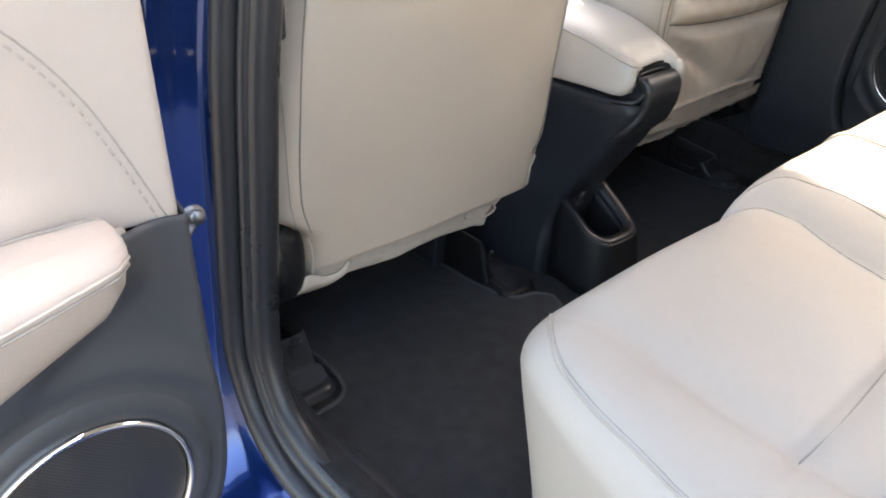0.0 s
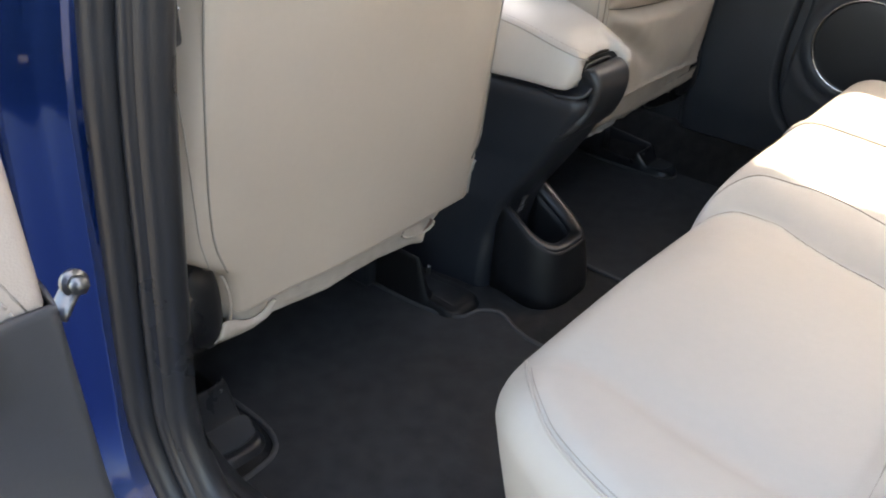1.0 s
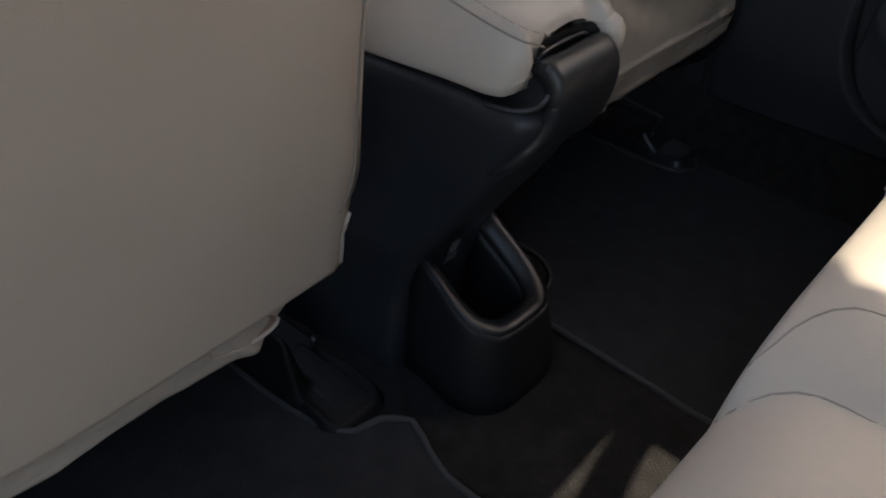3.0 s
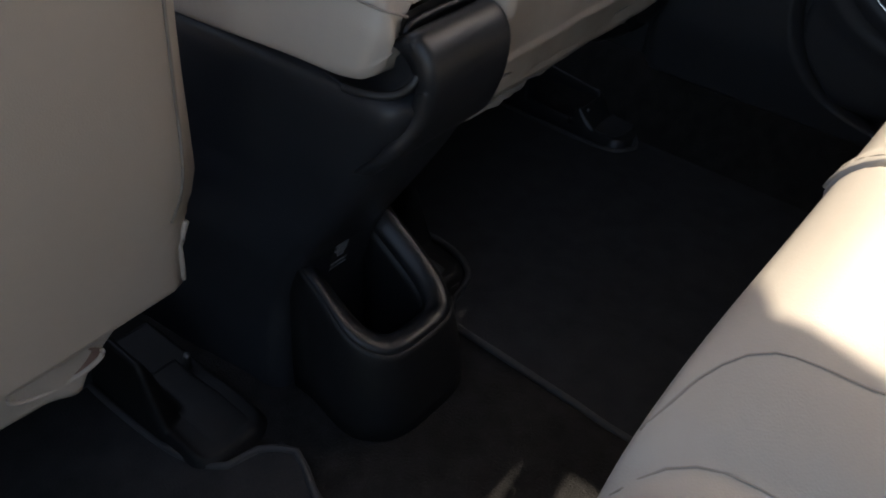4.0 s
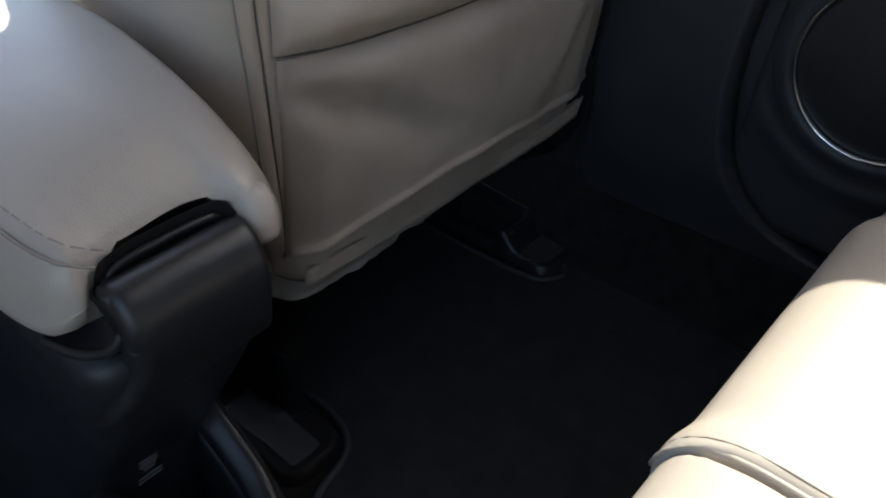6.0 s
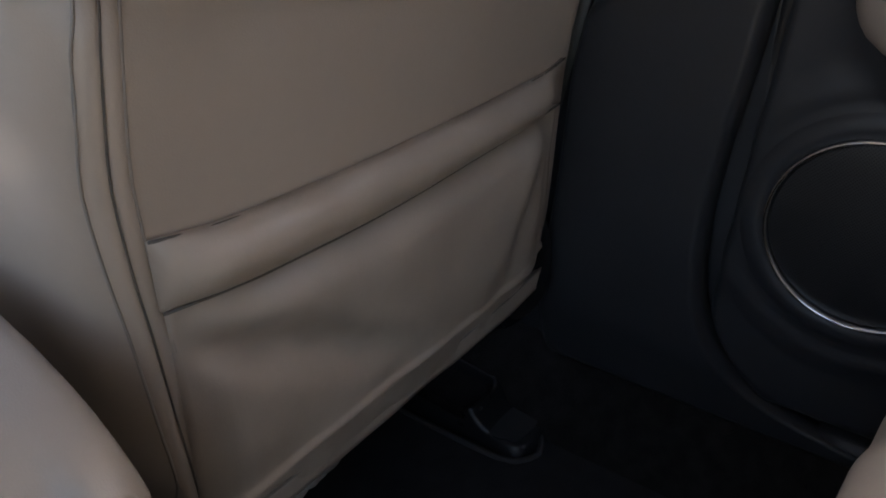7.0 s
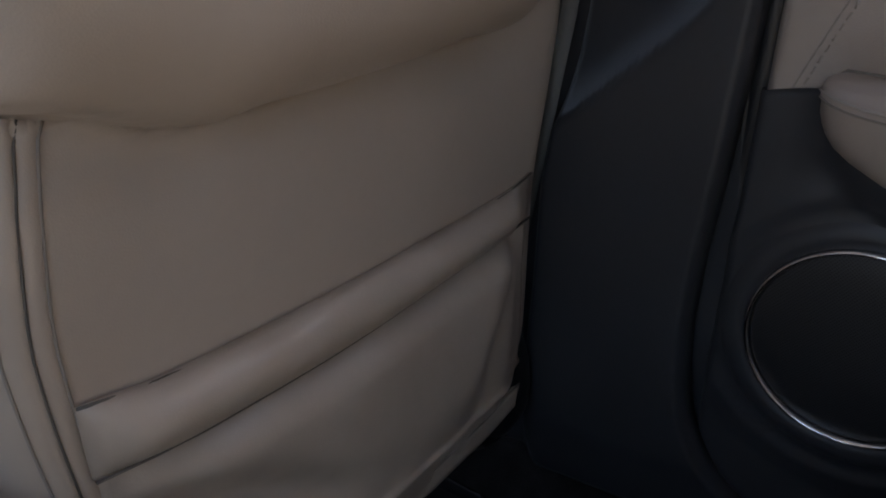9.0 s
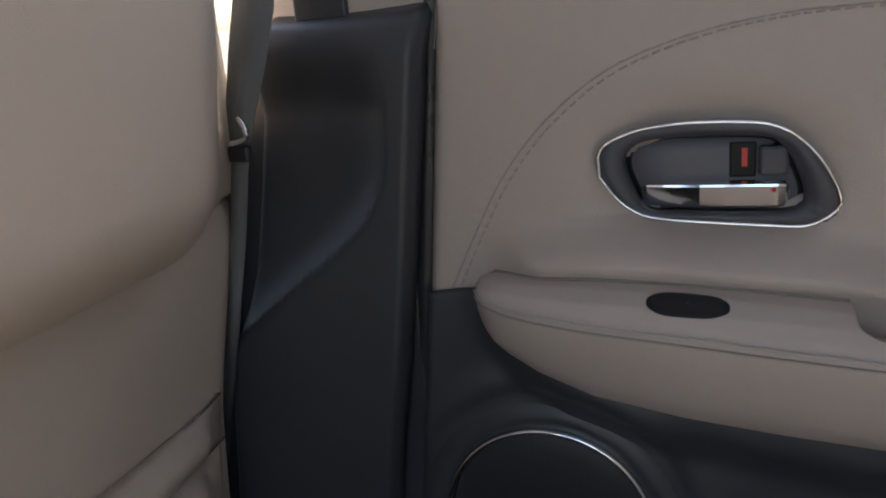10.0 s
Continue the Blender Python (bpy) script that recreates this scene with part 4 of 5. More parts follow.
def cushion_top(x, y):
    z = 0.348 - 0.05 * max(0, x - 0.42)
    ya = table([(0.372, -0.163), (0.381, -0.154), (0.387, -0.145), (0.395, -0.136), (0.407, -0.129), (0.42, -0.125), (0.435, -0.122), (0.449, -0.121), (0.467, -0.119), (0.51, -0.138), (0.555, -0.155), (0.602, -0.168), (0.70, -0.205), (0.88, -0.24)], x)
    yb = soft_table([(0.372, -0.135), (0.381, -0.107), (0.385, -0.092), (0.391, -0.080), (0.399, -0.070), (0.410, -0.063), (0.43, -0.058), (0.455, -0.054), (0.476, -0.048), (0.522, -0.053), (0.571, -0.073), (0.65, -0.105), (0.75, -0.138), (0.88, -0.17)], x, 0.004)
    hump_l = 1 - math.exp(-1.02 * max(0.0, (y - ya) / (yb - ya)))
    hump_r = ease((0.50 - y) / 0.10)
    z += 0.043 * hump_l * hump_r
    z += 0.009 * math.exp(-((y + 0.60) / 0.05) ** 2) * ease((x - 0.38) / 0.05)
    yv = soft_table([(0.39, -0.555), (0.396, -0.548), (0.400, -0.538), (0.407, -0.530), (0.428, -0.520), (0.454, -0.519), (0.485, -0.522), (0.516, -0.527), (0.60, -0.533), (0.70, -0.535)], x, 0.006)
    z -= 0.0042 * math.exp(-((y - yv) / (0.010 if y < yv else 0.034)) ** 2) * ease((x - 0.385) / 0.03)
    if y < -0.16:
        z -= 0.007 * math.exp(-((x - 0.684) / 0.007) ** 2) * ease((y + 0.60) / 0.06)
        z += 0.006 * math.sin(math.pi * max(0, min(1, (y + 0.54) / 0.38)))
    z += 0.0025 * wobble(x, y, 0, 9)
    return z


EDGE_R = 0.052


def rim_drop(x, y, y0, y1, soft0, soft1):
    """How far the cushion's surface falls away near its rounded rim."""
    xf = cushion_front(y)
    slope = (cushion_front(y + 0.002) - cushion_front(y - 0.002)) / 0.004
    s_ = max(0.0, x - xf) / math.sqrt(1 + slope * slope)
    drop = 0.0
    if s_ < EDGE_R:
        drop += 0.85 * (EDGE_R - math.sqrt(max(0.0, EDGE_R ** 2 - (EDGE_R - s_) ** 2)))
    for d, r in ((y - y0, soft0), (y1 - y, soft1)):
        d = max(0.0, d)
        if d < r:
            drop = max(drop, r - math.sqrt(max(0.0, r * r - (r - d) ** 2)))
    return drop


def seat_cushion(y0, y1, label, soft0, soft1, roll=0.0):
    c = thing("rear_seat_cushion", label, "seat", "rear seat cushions")
    # columns at even steps along the rim
    fine = spread(y0, y1, 3000)
    run, at = [0.0], fine[0]
    for p, q in zip(fine, fine[1:]):
        run.append(run[-1] + math.hypot(q - p, 0.6 * (cushion_front(q) - cushion_front(p))))
    n = int(run[-1] / 0.0062)
    ys, j = [], 0
    for i in range(n + 1):
        want = run[-1] * i / n
        while j < len(run) - 1 and run[j] < want:
            j += 1
        ys.append(fine[j])
    ys = [y0, y0 + 0.001, y0 + 0.003] + [y for y in ys if y0 + 0.004 < y < y1 - 0.004] + [y1 - 0.003, y1 - 0.001, y1]
    back = 0.88
    rows = []
    ss = [0, 0.001, 0.004, 0.009, 0.016, 0.024, 0.034, 0.046, 0.06] + spread(0.075, 0.52, 58)
    for y in ys:
        xf = cushion_front(y)
        row = [(min(xf + off, back), y, z0) for z0, off in ((0.02, 0.050), (0.08, 0.046), (0.14, 0.037), (0.20, 0.024), (0.25, 0.012), (0.275, 0.006))]
        for s_ in ss:
            x = min(xf + s_ if s_ <= 0.06 else xf + 0.06 + (s_ - 0.06) * max(0.0, back - xf - 0.06) / 0.46, back)
            w = math.exp(-((y - y0 - 0.010) / 0.016) ** 2)
            row.append((x - roll * w * ease((0.075 - s_) / 0.07), y, cushion_top(x, y) - rim_drop(x, y, y0, y1, soft0, soft1) + 0.6 * roll * w))
        row.append((back, y, 0.02))
        rows.append(row)
    k = len(rows[0])
    verts = [p for r in rows for p in r]
    faces = [(i * k + j, i * k + j + 1, (i + 1) * k + j + 1, (i + 1) * k + j) for i in range(len(rows) - 1) for j in range(k - 1)]
    faces += [tuple(range(k)), tuple(range((len(rows) - 1) * k, len(rows) * k))]
    part("upholstery", mesh_of(verts, faces), LEATHER, c)
    return c


def on_cushion(pts, lift=0.0012, drop=True):
    return [(x, y, cushion_top(x, y) + lift - (rim_drop(x, y, -0.690, 0.70, 0.05, 0.05) if drop else 0)) for x, y in pts]


SPLIT = 0.139
big = seat_cushion(-0.690, SPLIT - 0.0014, "beige leather rear seat cushion with a raised middle", 0.05, 0.009)
small = seat_cushion(SPLIT + 0.0014, 0.690, "narrow beige leather rear seat cushion with a piped edge", 0.009, 0.05, 0.004)
P1 = [(0.385, -0.534), (0.398, -0.552), (0.421, -0.580), (0.460, -0.611), (0.495, -0.626), (0.532, -0.637), (0.574, -0.645), (0.608, -0.652), (0.645, -0.659), (0.75, -0.666), (0.86, -0.668)]
part("piping", tube(on_cushion(P1, 0.0006), 0.0018, 8, 0.008), PIPING, big)
part("seam", tube(on_cushion([(x + 0.0022, y + 0.0040) for x, y in P1[1:]], 0.0003), 0.0005, 6, 0.008), SEAM_SOFT, big)
part("seam", tube(on_cushion([(0.682, -0.532), (0.684, -0.49), (0.684, -0.45), (0.682, -0.40), (0.679, -0.337), (0.676, -0.27), (0.672, -0.20)], 0.0005), 0.0009, 6, 0.01), SEAM_SOFT, big)
part("seam", tube(on_cushion([(0.3745, -0.160), (0.381, -0.154), (0.387, -0.145), (0.395, -0.136), (0.407, -0.129), (0.42, -0.125), (0.435, -0.122), (0.449, -0.121), (0.467, -0.119), (0.51, -0.138), (0.555, -0.155), (0.602, -0.168), (0.68, -0.20)], 0.0006), 0.0008, 6, 0.008), SEAM_SOFT, big)
part("seam", tube(on_cushion([(0.3745, -0.127), (0.381, -0.107), (0.385, -0.092), (0.391, -0.080), (0.399, -0.070), (0.410, -0.063), (0.43, -0.058), (0.455, -0.054), (0.476, -0.048), (0.522, -0.053), (0.571, -0.073), (0.65, -0.105), (0.75, -0.138)], 0.0003), 0.0008, 6, 0.008), SEAM_SOFT, big)
EDGE = (0.3725, 0.3745, 0.378, 0.385, 0.395, 0.41, 0.43, 0.46, 0.52, 0.6, 0.7, 0.85)
for side, owner in ((-1, big), (1, small)):
    ahead = 0.004 if side > 0 else 0.0
    part("piping", tube([(x - ahead * ease((0.44 - x) / 0.05), SPLIT + side * 0.0032, z - 0.0055 + ahead * 0.6) for x, y, z in on_cushion([(x, SPLIT) for x in EDGE])], 0.0019, 8, 0.008), PIPING, owner)
part("seam", tube([(x - 0.0035 * ease((0.44 - x) / 0.05), SPLIT + 0.0085, z + 0.0010) for x, y, z in on_cushion([(x, SPLIT) for x in EDGE])], 0.0006, 6, 0.008), SEAM_SOFT, small)

for y0, y1, lb in ((-0.66, 0.126, "tall beige leather backrest of the wide rear seat"), (0.132, 0.68, "tall beige leather backrest of the narrow rear seat")):
    rings = []
    for z in spread(0.16, 0.98, 24):
        x = 0.90 + 0.25 * (z - 0.30)
        e = 0.04 * ease((z - 0.88) / 0.10)
        ring = []
        for k in range(40):
            a = 2 * math.pi * k / 40
            c, s_ = math.cos(a), math.sin(a)
            ring.append((x + (0.055 - e) * math.copysign(abs(c) ** 0.5, c), (y0 + y1) / 2 + ((y1 - y0) / 2 - e) * math.copysign(abs(s_) ** 0.25, s_), z))
        rings.append(ring)
    bk = thing("rear_bench", lb, "seat", "rear bench")
    part("upholstery", loft(rings), LEATHER, bk)

# ---- rear doors: built closed on the right side, mirrored and swung open on the left ----
def door(m, flip, label, opened):
    """flip: 1 for the right side, -1 for the left; m carries the closed door to its pose."""
    d = thing("rear_door", label, "door", "rear doors")
    f = (lambda p: (p[0], p[1], p[2])) if flip > 0 else (lambda p: (p[0], 2 * MIRROR - p[1], p[2]))

    def fit(bm):
        for v in bm.verts:
            v.co = m @ Vector(f(v.co))
        if flip < 0:
            bmesh.ops.reverse_faces(bm, faces=bm.faces)
        return bm

    def p(name, bm, mat, label="", parent=None, thick=0.0):
        return part(name, fit(bm), mat, parent or d, label, thick)

    fx = lambda z: (0.142 if flip > 0 else 0.148) + 0.111 * z + (0.10 * ease((0.26 - z) / 0.16) ** 2 if flip > 0 else 0.11 * ease((0.40 - z) / 0.30) ** 2)
    # painted shell
    rings = []
    for z in (-0.10, 0.0, 0.2, 0.4, 0.6, 0.8, 0.92):
        x0 = fx(z) - 0.010
        ring = [(x0 + 0.01, 0.745, z), (x0, 0.765, z), (x0 + 0.004, 0.790, z), (x0 + 0.05, 0.85, z), (x0 + 0.3, 0.885, z), (1.05, 0.88, z), (1.06, 0.80, z), (1.04, 0.755, z)]
        rings.append([(x, y - 0.05 * ease((z - 0.5) / 0.8), zz) for x, y, zz in ring])
    p("door_shell", loft(rings), PAINT, "dark blue painted door shell")
    # black lower lining with a dished ring for the loudspeaker
    SX, SZ = (0.311, 0.356) if flip > 0 else (0.328, 0.328)

    def belt(x):
        """The line where the pale upper lining meets the black lower one."""
        if flip < 0:
            x = x - 0.022 * ease((0.8 - x) / 0.3)
        return table([(0.15, 0.566), (0.215, 0.573), (0.262, 0.579), (0.29, 0.56), (0.336, 0.53), (0.404, 0.505), (0.489, 0.487), (0.576, 0.474), (1.05, 0.43)], x)

    def low_at(t, u):
        z0 = 0.105
        a = u
        xl = fx(z0 + (0.575 - z0) * a)
        x = xl + (1.03 - xl) * t
        top = belt(x)
        z = z0 + (top - z0) * a
        r = math.hypot(x - SX, z - SZ)
        y = 0.712
        y -= 0.006 * ease((r - 0.118) / 0.02) * ease((0.165 - r) / 0.03)
        y -= 0.006 * ease((0.13 - r) / 0.015)
        y += 0.030 * ease((0.010 - (x - xl)) / 0.010) ** 2
        y += 0.03 * ease((0.14 - z) / 0.03)
        # shelf that swells out under the armrest
        y -= 0.020 * ease((z - (top - 0.075)) / 0.05) * ease((x - 0.24) / 0.06)
        return (x, y, z)

    ts = sorted(set([0, 0.004, 0.010, 0.017, 0.025] + spread(0.033, 0.5, 60) + spread(0.51, 1, 20)))
    p("lower_lining", grid(low_at, ts, spread(0, 1, 70)), PLASTIC_DOOR, "black grained plastic lower lining", thick=0.003)

    # pale upper lining
    def up_at(t, u):
        a = u
        z1 = 0.94
        xl = fx(0.573 + (z1 - 0.573) * a) + 0.002
        x = xl + (1.03 - xl) * t
        low = belt(x) - 0.004
        z = low + (z1 - low) * a
        y = 0.716 - 0.01 * ease((z - 0.84) / 0.1)
        y += 0.022 * ease((0.016 - (x - xl)) / 0.016) ** 2
        # seam valley along the arc
        dd = arc_distance(x, z)
        y += 0.0012 * math.exp(-(dd / 0.006) ** 2)
        # the pad swells out and rolls under where it meets the armrest
        xs_ = x - (0.022 * ease((0.8 - x) / 0.3) if flip < 0 else 0.0)
        b = z - table([(0.2615, 0.583), (0.276, 0.593), (0.36, 0.594), (0.5, 0.585), (0.68, 0.566), (0.91, 0.545)], xs_)
        y -= table([(-0.01, 0.020), (0.0, 0.0235), (0.006, 0.027), (0.012, 0.0275), (0.019, 0.022), (0.028, 0.011), (0.036, 0.004), (0.046, 0.0)], b) * ease((xs_ - 0.265) / 0.06) * (1 if flip > 0 else 0.25)
        # hollow round the handle
        y += 0.010 * ease((0.115 - math.hypot((x - 0.452), (z - 0.672) * 1.6)) / 0.05)
        y += 0.06 * ease((1.0 - ((abs(x - 0.4535) / 0.072) ** 2.2 + (abs(z - 0.6705) / 0.0325) ** 2.2) ** (1 / 2.2)) / 0.05)
        return (x, y, z)

    ARC = [(0.233, 0.571), (0.263, 0.631), (0.291, 0.679), (0.331, 0.724), (0.385, 0.760), (0.466, 0.783), (0.564, 0.789), (0.75, 0.785), (0.95, 0.775)]
    arc_line = [(q.x, q.y) for q in resample([(x, z, 0) for x, z in ARC], 0.01)]

    def arc_distance(x, z):
        return min(math.hypot(x - a, z - b) for a, b in arc_line)

    p("upper_lining", grid(up_at, sorted(set([0, 0.003, 0.008, 0.014, 0.02, 0.03] + spread(0.04, 0.5, 80) + spread(0.51, 1, 16))), spread(0, 0.5, 90)[:-1] + spread(0.5, 1, 24)), VINYL, "stitched beige upper lining", thick=0.003)

    def skin_y(x, z):
        y = 0.716 - 0.01 * ease((z - 0.84) / 0.1)
        y += 0.010 * ease((0.115 - math.hypot((x - 0.452), (z - 0.672) * 1.6)) / 0.05)
        return y

    p("seam", tube([(x, skin_y(x, z) - 0.0002, z) for x, z in ARC], 0.0010, 6, 0.012), SEAM_SOFT)
    line = resample([(x + 0.006, skin_y(x, z) - 0.002, z - 0.002) for x, z in ARC], 0.0085)
    verts, faces = [], []
    for a, b in zip(line, line[1:]):
        dv = (b - a) * 0.34
        mid_ = (a + b) / 2
        n0 = Vector((-dv.z, 0, dv.x)).normalized() * 0.0009
        out = Vector((0, -0.0012, 0))
        q = len(verts)
        verts += [mid_ - dv - n0, mid_ + dv - n0, mid_ + dv + n0, mid_ - dv + n0, mid_ - dv * 0.8 + out, mid_ + dv * 0.8 + out]
        faces += [(q, q + 1, q + 5, q + 4), (q + 2, q + 3, q + 4, q + 5), (q, q + 4, q + 3), (q + 1, q + 2, q + 5)]
    p("stitching", mesh_of(verts, faces), THREAD)

    # armrest, a long padded bulge
    ARM = ((0.2615, 0.583, 0.561, 0.698, 0.71), (0.263, 0.588, 0.551, 0.688, 0.72), (0.268, 0.591, 0.543, 0.677, 0.72), (0.276, 0.593, 0.534, 0.667, 0.72), (0.290, 0.593, 0.524, 0.660, 0.72), (0.315, 0.594, 0.510, 0.652, 0.72), (0.36, 0.594, 0.492, 0.646, 0.72), (0.43, 0.591, 0.478, 0.642, 0.72),
                                    (0.50, 0.585, 0.469, 0.640, 0.72), (0.58, 0.577, 0.461, 0.640, 0.72), (0.68, 0.566, 0.454, 0.642, 0.72), (0.80, 0.556, 0.442, 0.650, 0.72), (0.88, 0.55, 0.45, 0.668, 0.72), (0.91, 0.545, 0.46, 0.69, 0.72))
    if flip < 0:
        ARM = ((0.2800, 0.576, 0.556, 0.704, 0.72), (0.2805, 0.582, 0.549, 0.694, 0.72), (0.2835, 0.587, 0.540, 0.682, 0.72), (0.2900, 0.590, 0.531, 0.670, 0.72), (0.3030, 0.592, 0.521, 0.660, 0.72)) + tuple((x + 0.022 * ease((0.8 - x) / 0.3), t, l, o, y) for x, t, l, o, y in ARM[5:])

    def arm_z(x, y):
        """Height of the armrest's top at a place in plan."""
        top, low, out_ = (table([(r[0], r[k]) for r in ARM], x) for k in (1, 2, 3))
        h, w = top - low, 0.72 - out_
        return table([(out_, top - 0.27 * h), (out_ + 0.05 * w, top - 0.16 * h), (out_ + 0.16 * w, top - 0.08 * h), (0.72 - 0.62 * w, top - 0.02 * h), (0.72 - 0.3 * w, top), (0.72, top - 0.002)], y)

    def inlay(loop):
        """A shallow dark inlay that follows the armrest's top."""
        n0 = len(loop)
        mx, my = sum(q[0] for q in loop) / n0, sum(q[1] for q in loop) / n0
        rows_in = []
        for k, dz in ((1.0, 0.0004), (0.94, 0.0016), (0.80, 0.0016), (0.5, 0.0016), (0.25, 0.0016), (0.02, 0.0016)):
            rows_in.append([(mx + (x - mx) * k, my + (y - my) * k, arm_z(mx + (x - mx) * k, my + (y - my) * k) + max(dz, 0.0004)) for x, y in loop])
        return loft(rows_in, False)

    def cup(x, y):
        """Depth of the pull cup in the armrest's top."""
        dx, dy, r = min(x - 0.549, 0.745 - x), y - 0.650, 0.014
        d = r - math.hypot(r - dx, r - dy) if dx < r and dy < r else min(dx, dy)
        return 0.026 * ease(d / 0.006)

    rings = []
    for x in sorted(set([r[0] for r in ARM] + spread(0.27, 0.53, 18) + spread(0.535, 0.59, 28) + spread(0.60, 0.73, 10) + spread(0.735, 0.75, 8) + [0.84])):
        top, low, out_ = (table([(r[0], r[k]) for r in ARM], x) for k in (1, 2, 3))
        y_in = table([(r[0], r[4]) for r in ARM], x)
        h, w = top - low, y_in - out_
        marks = [(0, 0.002 / h), (0.3, 0), (0.62, 0.02), (0.84, 0.08), (0.95, 0.16), (1, 0.27), (1 - 0.005 / w, 0.40), (0.86, 0.60), (0.70, 0.80), (0.55, 0.95), (0.40, 1), (0, 1)]
        ring = []
        for i, (m0, m1) in enumerate(zip(marks, marks[1:])):
            n0 = (10, 12, 8, 4, 2)[i] if i < 5 else 1
            for j in range(n0):
                f0 = j / n0
                y = y_in - w * (m0[0] * (1 - f0) + m1[0] * f0)
                z = top - h * (m0[1] * (1 - f0) + m1[1] * f0)
                ring.append((x, y, z - (cup(x, y) if i < 5 else 0)))
        ring.append((x, y_in, low))
        rings.append(ring)
    bm = loft(rings)
    p("armrest", bm, VINYL, "padded beige armrest with a stitched edge")
    pts = [(x, o - 0.0005, t - 0.27 * (t - l)) for x, t, l, o, y_in in ARM[(1 if flip > 0 else 3):-2]]
    p("armrest_seam", tube(pts, 0.0010, 6, 0.012), SEAM_SOFT)
    p("armrest_piping", tube([(x, y - 0.0005, z + 0.006) for x, y, z in pts], 0.0013, 8, 0.012), PIPING)
    p("armrest_joint", tube([(x, 0.7135 - (0.0235 if flip > 0 else 0.006) * ease((x - 0.265) / 0.06), arm_z(x, 0.69) + 0.0008) for x in spread(0.264 if flip > 0 else 0.284, 0.547, 24)], 0.0016, 6, 0.012), SEAM)
    # switch recess and grab recess in the armrest top
    oval = [(0.434 + 0.030 * math.copysign(abs(math.cos(a)) ** 0.62, math.cos(a)), 0.6625 + 0.0112 * math.copysign(abs(math.sin(a)) ** 0.8, math.sin(a))) for a in [2 * math.pi * i / 36 for i in range(36)]]
    p("switch_recess", inlay(oval), PLASTIC_BLACK, "black oval switch recess")
    # loudspeaker
    ring = lambda r, y, n=72: [(SX + r * math.cos(2 * math.pi * i / n), y, SZ + r * math.sin(2 * math.pi * i / n)) for i in range(n)]
    p("speaker_ring", loft([ring(0.0905, 0.706), ring(0.0905, 0.6985), ring(0.0925, 0.6975), ring(0.0945, 0.6985), ring(0.0950, 0.706)], False), CHROME, "thin chrome ring")
    p("speaker_grille", loft([ring(0.0905, 0.7045), ring(0.088, 0.7035), ring(0.07, 0.702), ring(0.045, 0.7005), ring(0.02, 0.700), ring(0.003, 0.6998)]), GRILLE, "black perforated speaker grille")
    p("speaker_bezel", loft([ring(0.095, 0.704), ring(0.0965, 0.7010), ring(0.106, 0.7005), ring(0.116, 0.7035), ring(0.123, 0.710)], False), PLASTIC_DOOR)

    # door handle in its bezel
    BEZ = [(0.363, 0.685), (0.370, 0.697), (0.388, 0.706), (0.426, 0.712), (0.478, 0.711), (0.502, 0.705), (0.521, 0.689), (0.537, 0.664), (0.541, 0.648), (0.535, 0.636), (0.511, 0.632), (0.447, 0.635), (0.402, 0.640), (0.381, 0.653), (0.367, 0.671)]
    line = smooth_outline(BEZ, 0.006)
    cx, cz = 0.452, 0.672
    hole = smooth_outline([(0.386, 0.684), (0.396, 0.697), (0.42, 0.7005), (0.463, 0.7005), (0.495, 0.697), (0.509, 0.678), (0.517, 0.652), (0.506, 0.643), (0.45, 0.643), (0.405, 0.6445), (0.392, 0.662)], 0.006)
    n = 72

    def even(loop, n):
        """n points along a closed loop, by the angle round the bezel's middle."""
        ang = sorted((math.atan2(z - cz, x - cx), math.hypot(x - cx, z - cz)) for x, z in loop)
        ang = [(ang[-1][0] - 2 * math.pi, ang[-1][1])] + ang + [(ang[0][0] + 2 * math.pi, ang[0][1])]
        return [(cx + table(ang, a) * math.cos(a), cz + table(ang, a) * math.sin(a)) for a in spread(-math.pi, math.pi, n + 1)[:-1]]

    o, i_ = even(line, n), even(hole, n)
    lay = lambda loop, y: [(x, y, z) for x, z in loop]
    mix = lambda k: [(a[0] + (b[0] - a[0]) * k, a[1] + (b[1] - a[1]) * k) for a, b in zip(o, i_)]
    p("handle_bezel", loft([lay(mix(0.0), 0.722), lay(mix(0.0), 0.712), lay(mix(0.12), 0.7105), lay(mix(0.9), 0.7125), lay(mix(1.0), 0.716), lay(mix(1.0), 0.745)], False), GUNMETAL, "dark grey handle surround")
    bowl = [lay(mix(1.0), 0.727), lay([(cx + (x - cx) * 0.95, cz + (z - cz) * 0.92) for x, z in i_], 0.7280), lay([(cx + (x - cx) * 0.90, cz + (z - cz) * 0.85) for x, z in i_], 0.7235), lay([(cx + (x - cx) * 0.5, cz + (z - cz) * 0.5) for x, z in i_], 0.7230), lay([(cx + (x - cx) * 0.05, cz + (z - cz) * 0.05) for x, z in i_], 0.7230)]
    p("handle_bowl", loft(bowl), BOWL, "dark grey handle bowl")
    p("bezel_trim", tube([(x, 0.7105, z) for x, z in o[::3]] + [(o[0][0], 0.7105, o[0][1])], 0.0014, 8, 0.006, closed=True), CHROME, "thin chrome edge")
    # pull lever: a flat plate with a turned top edge
    rings = []
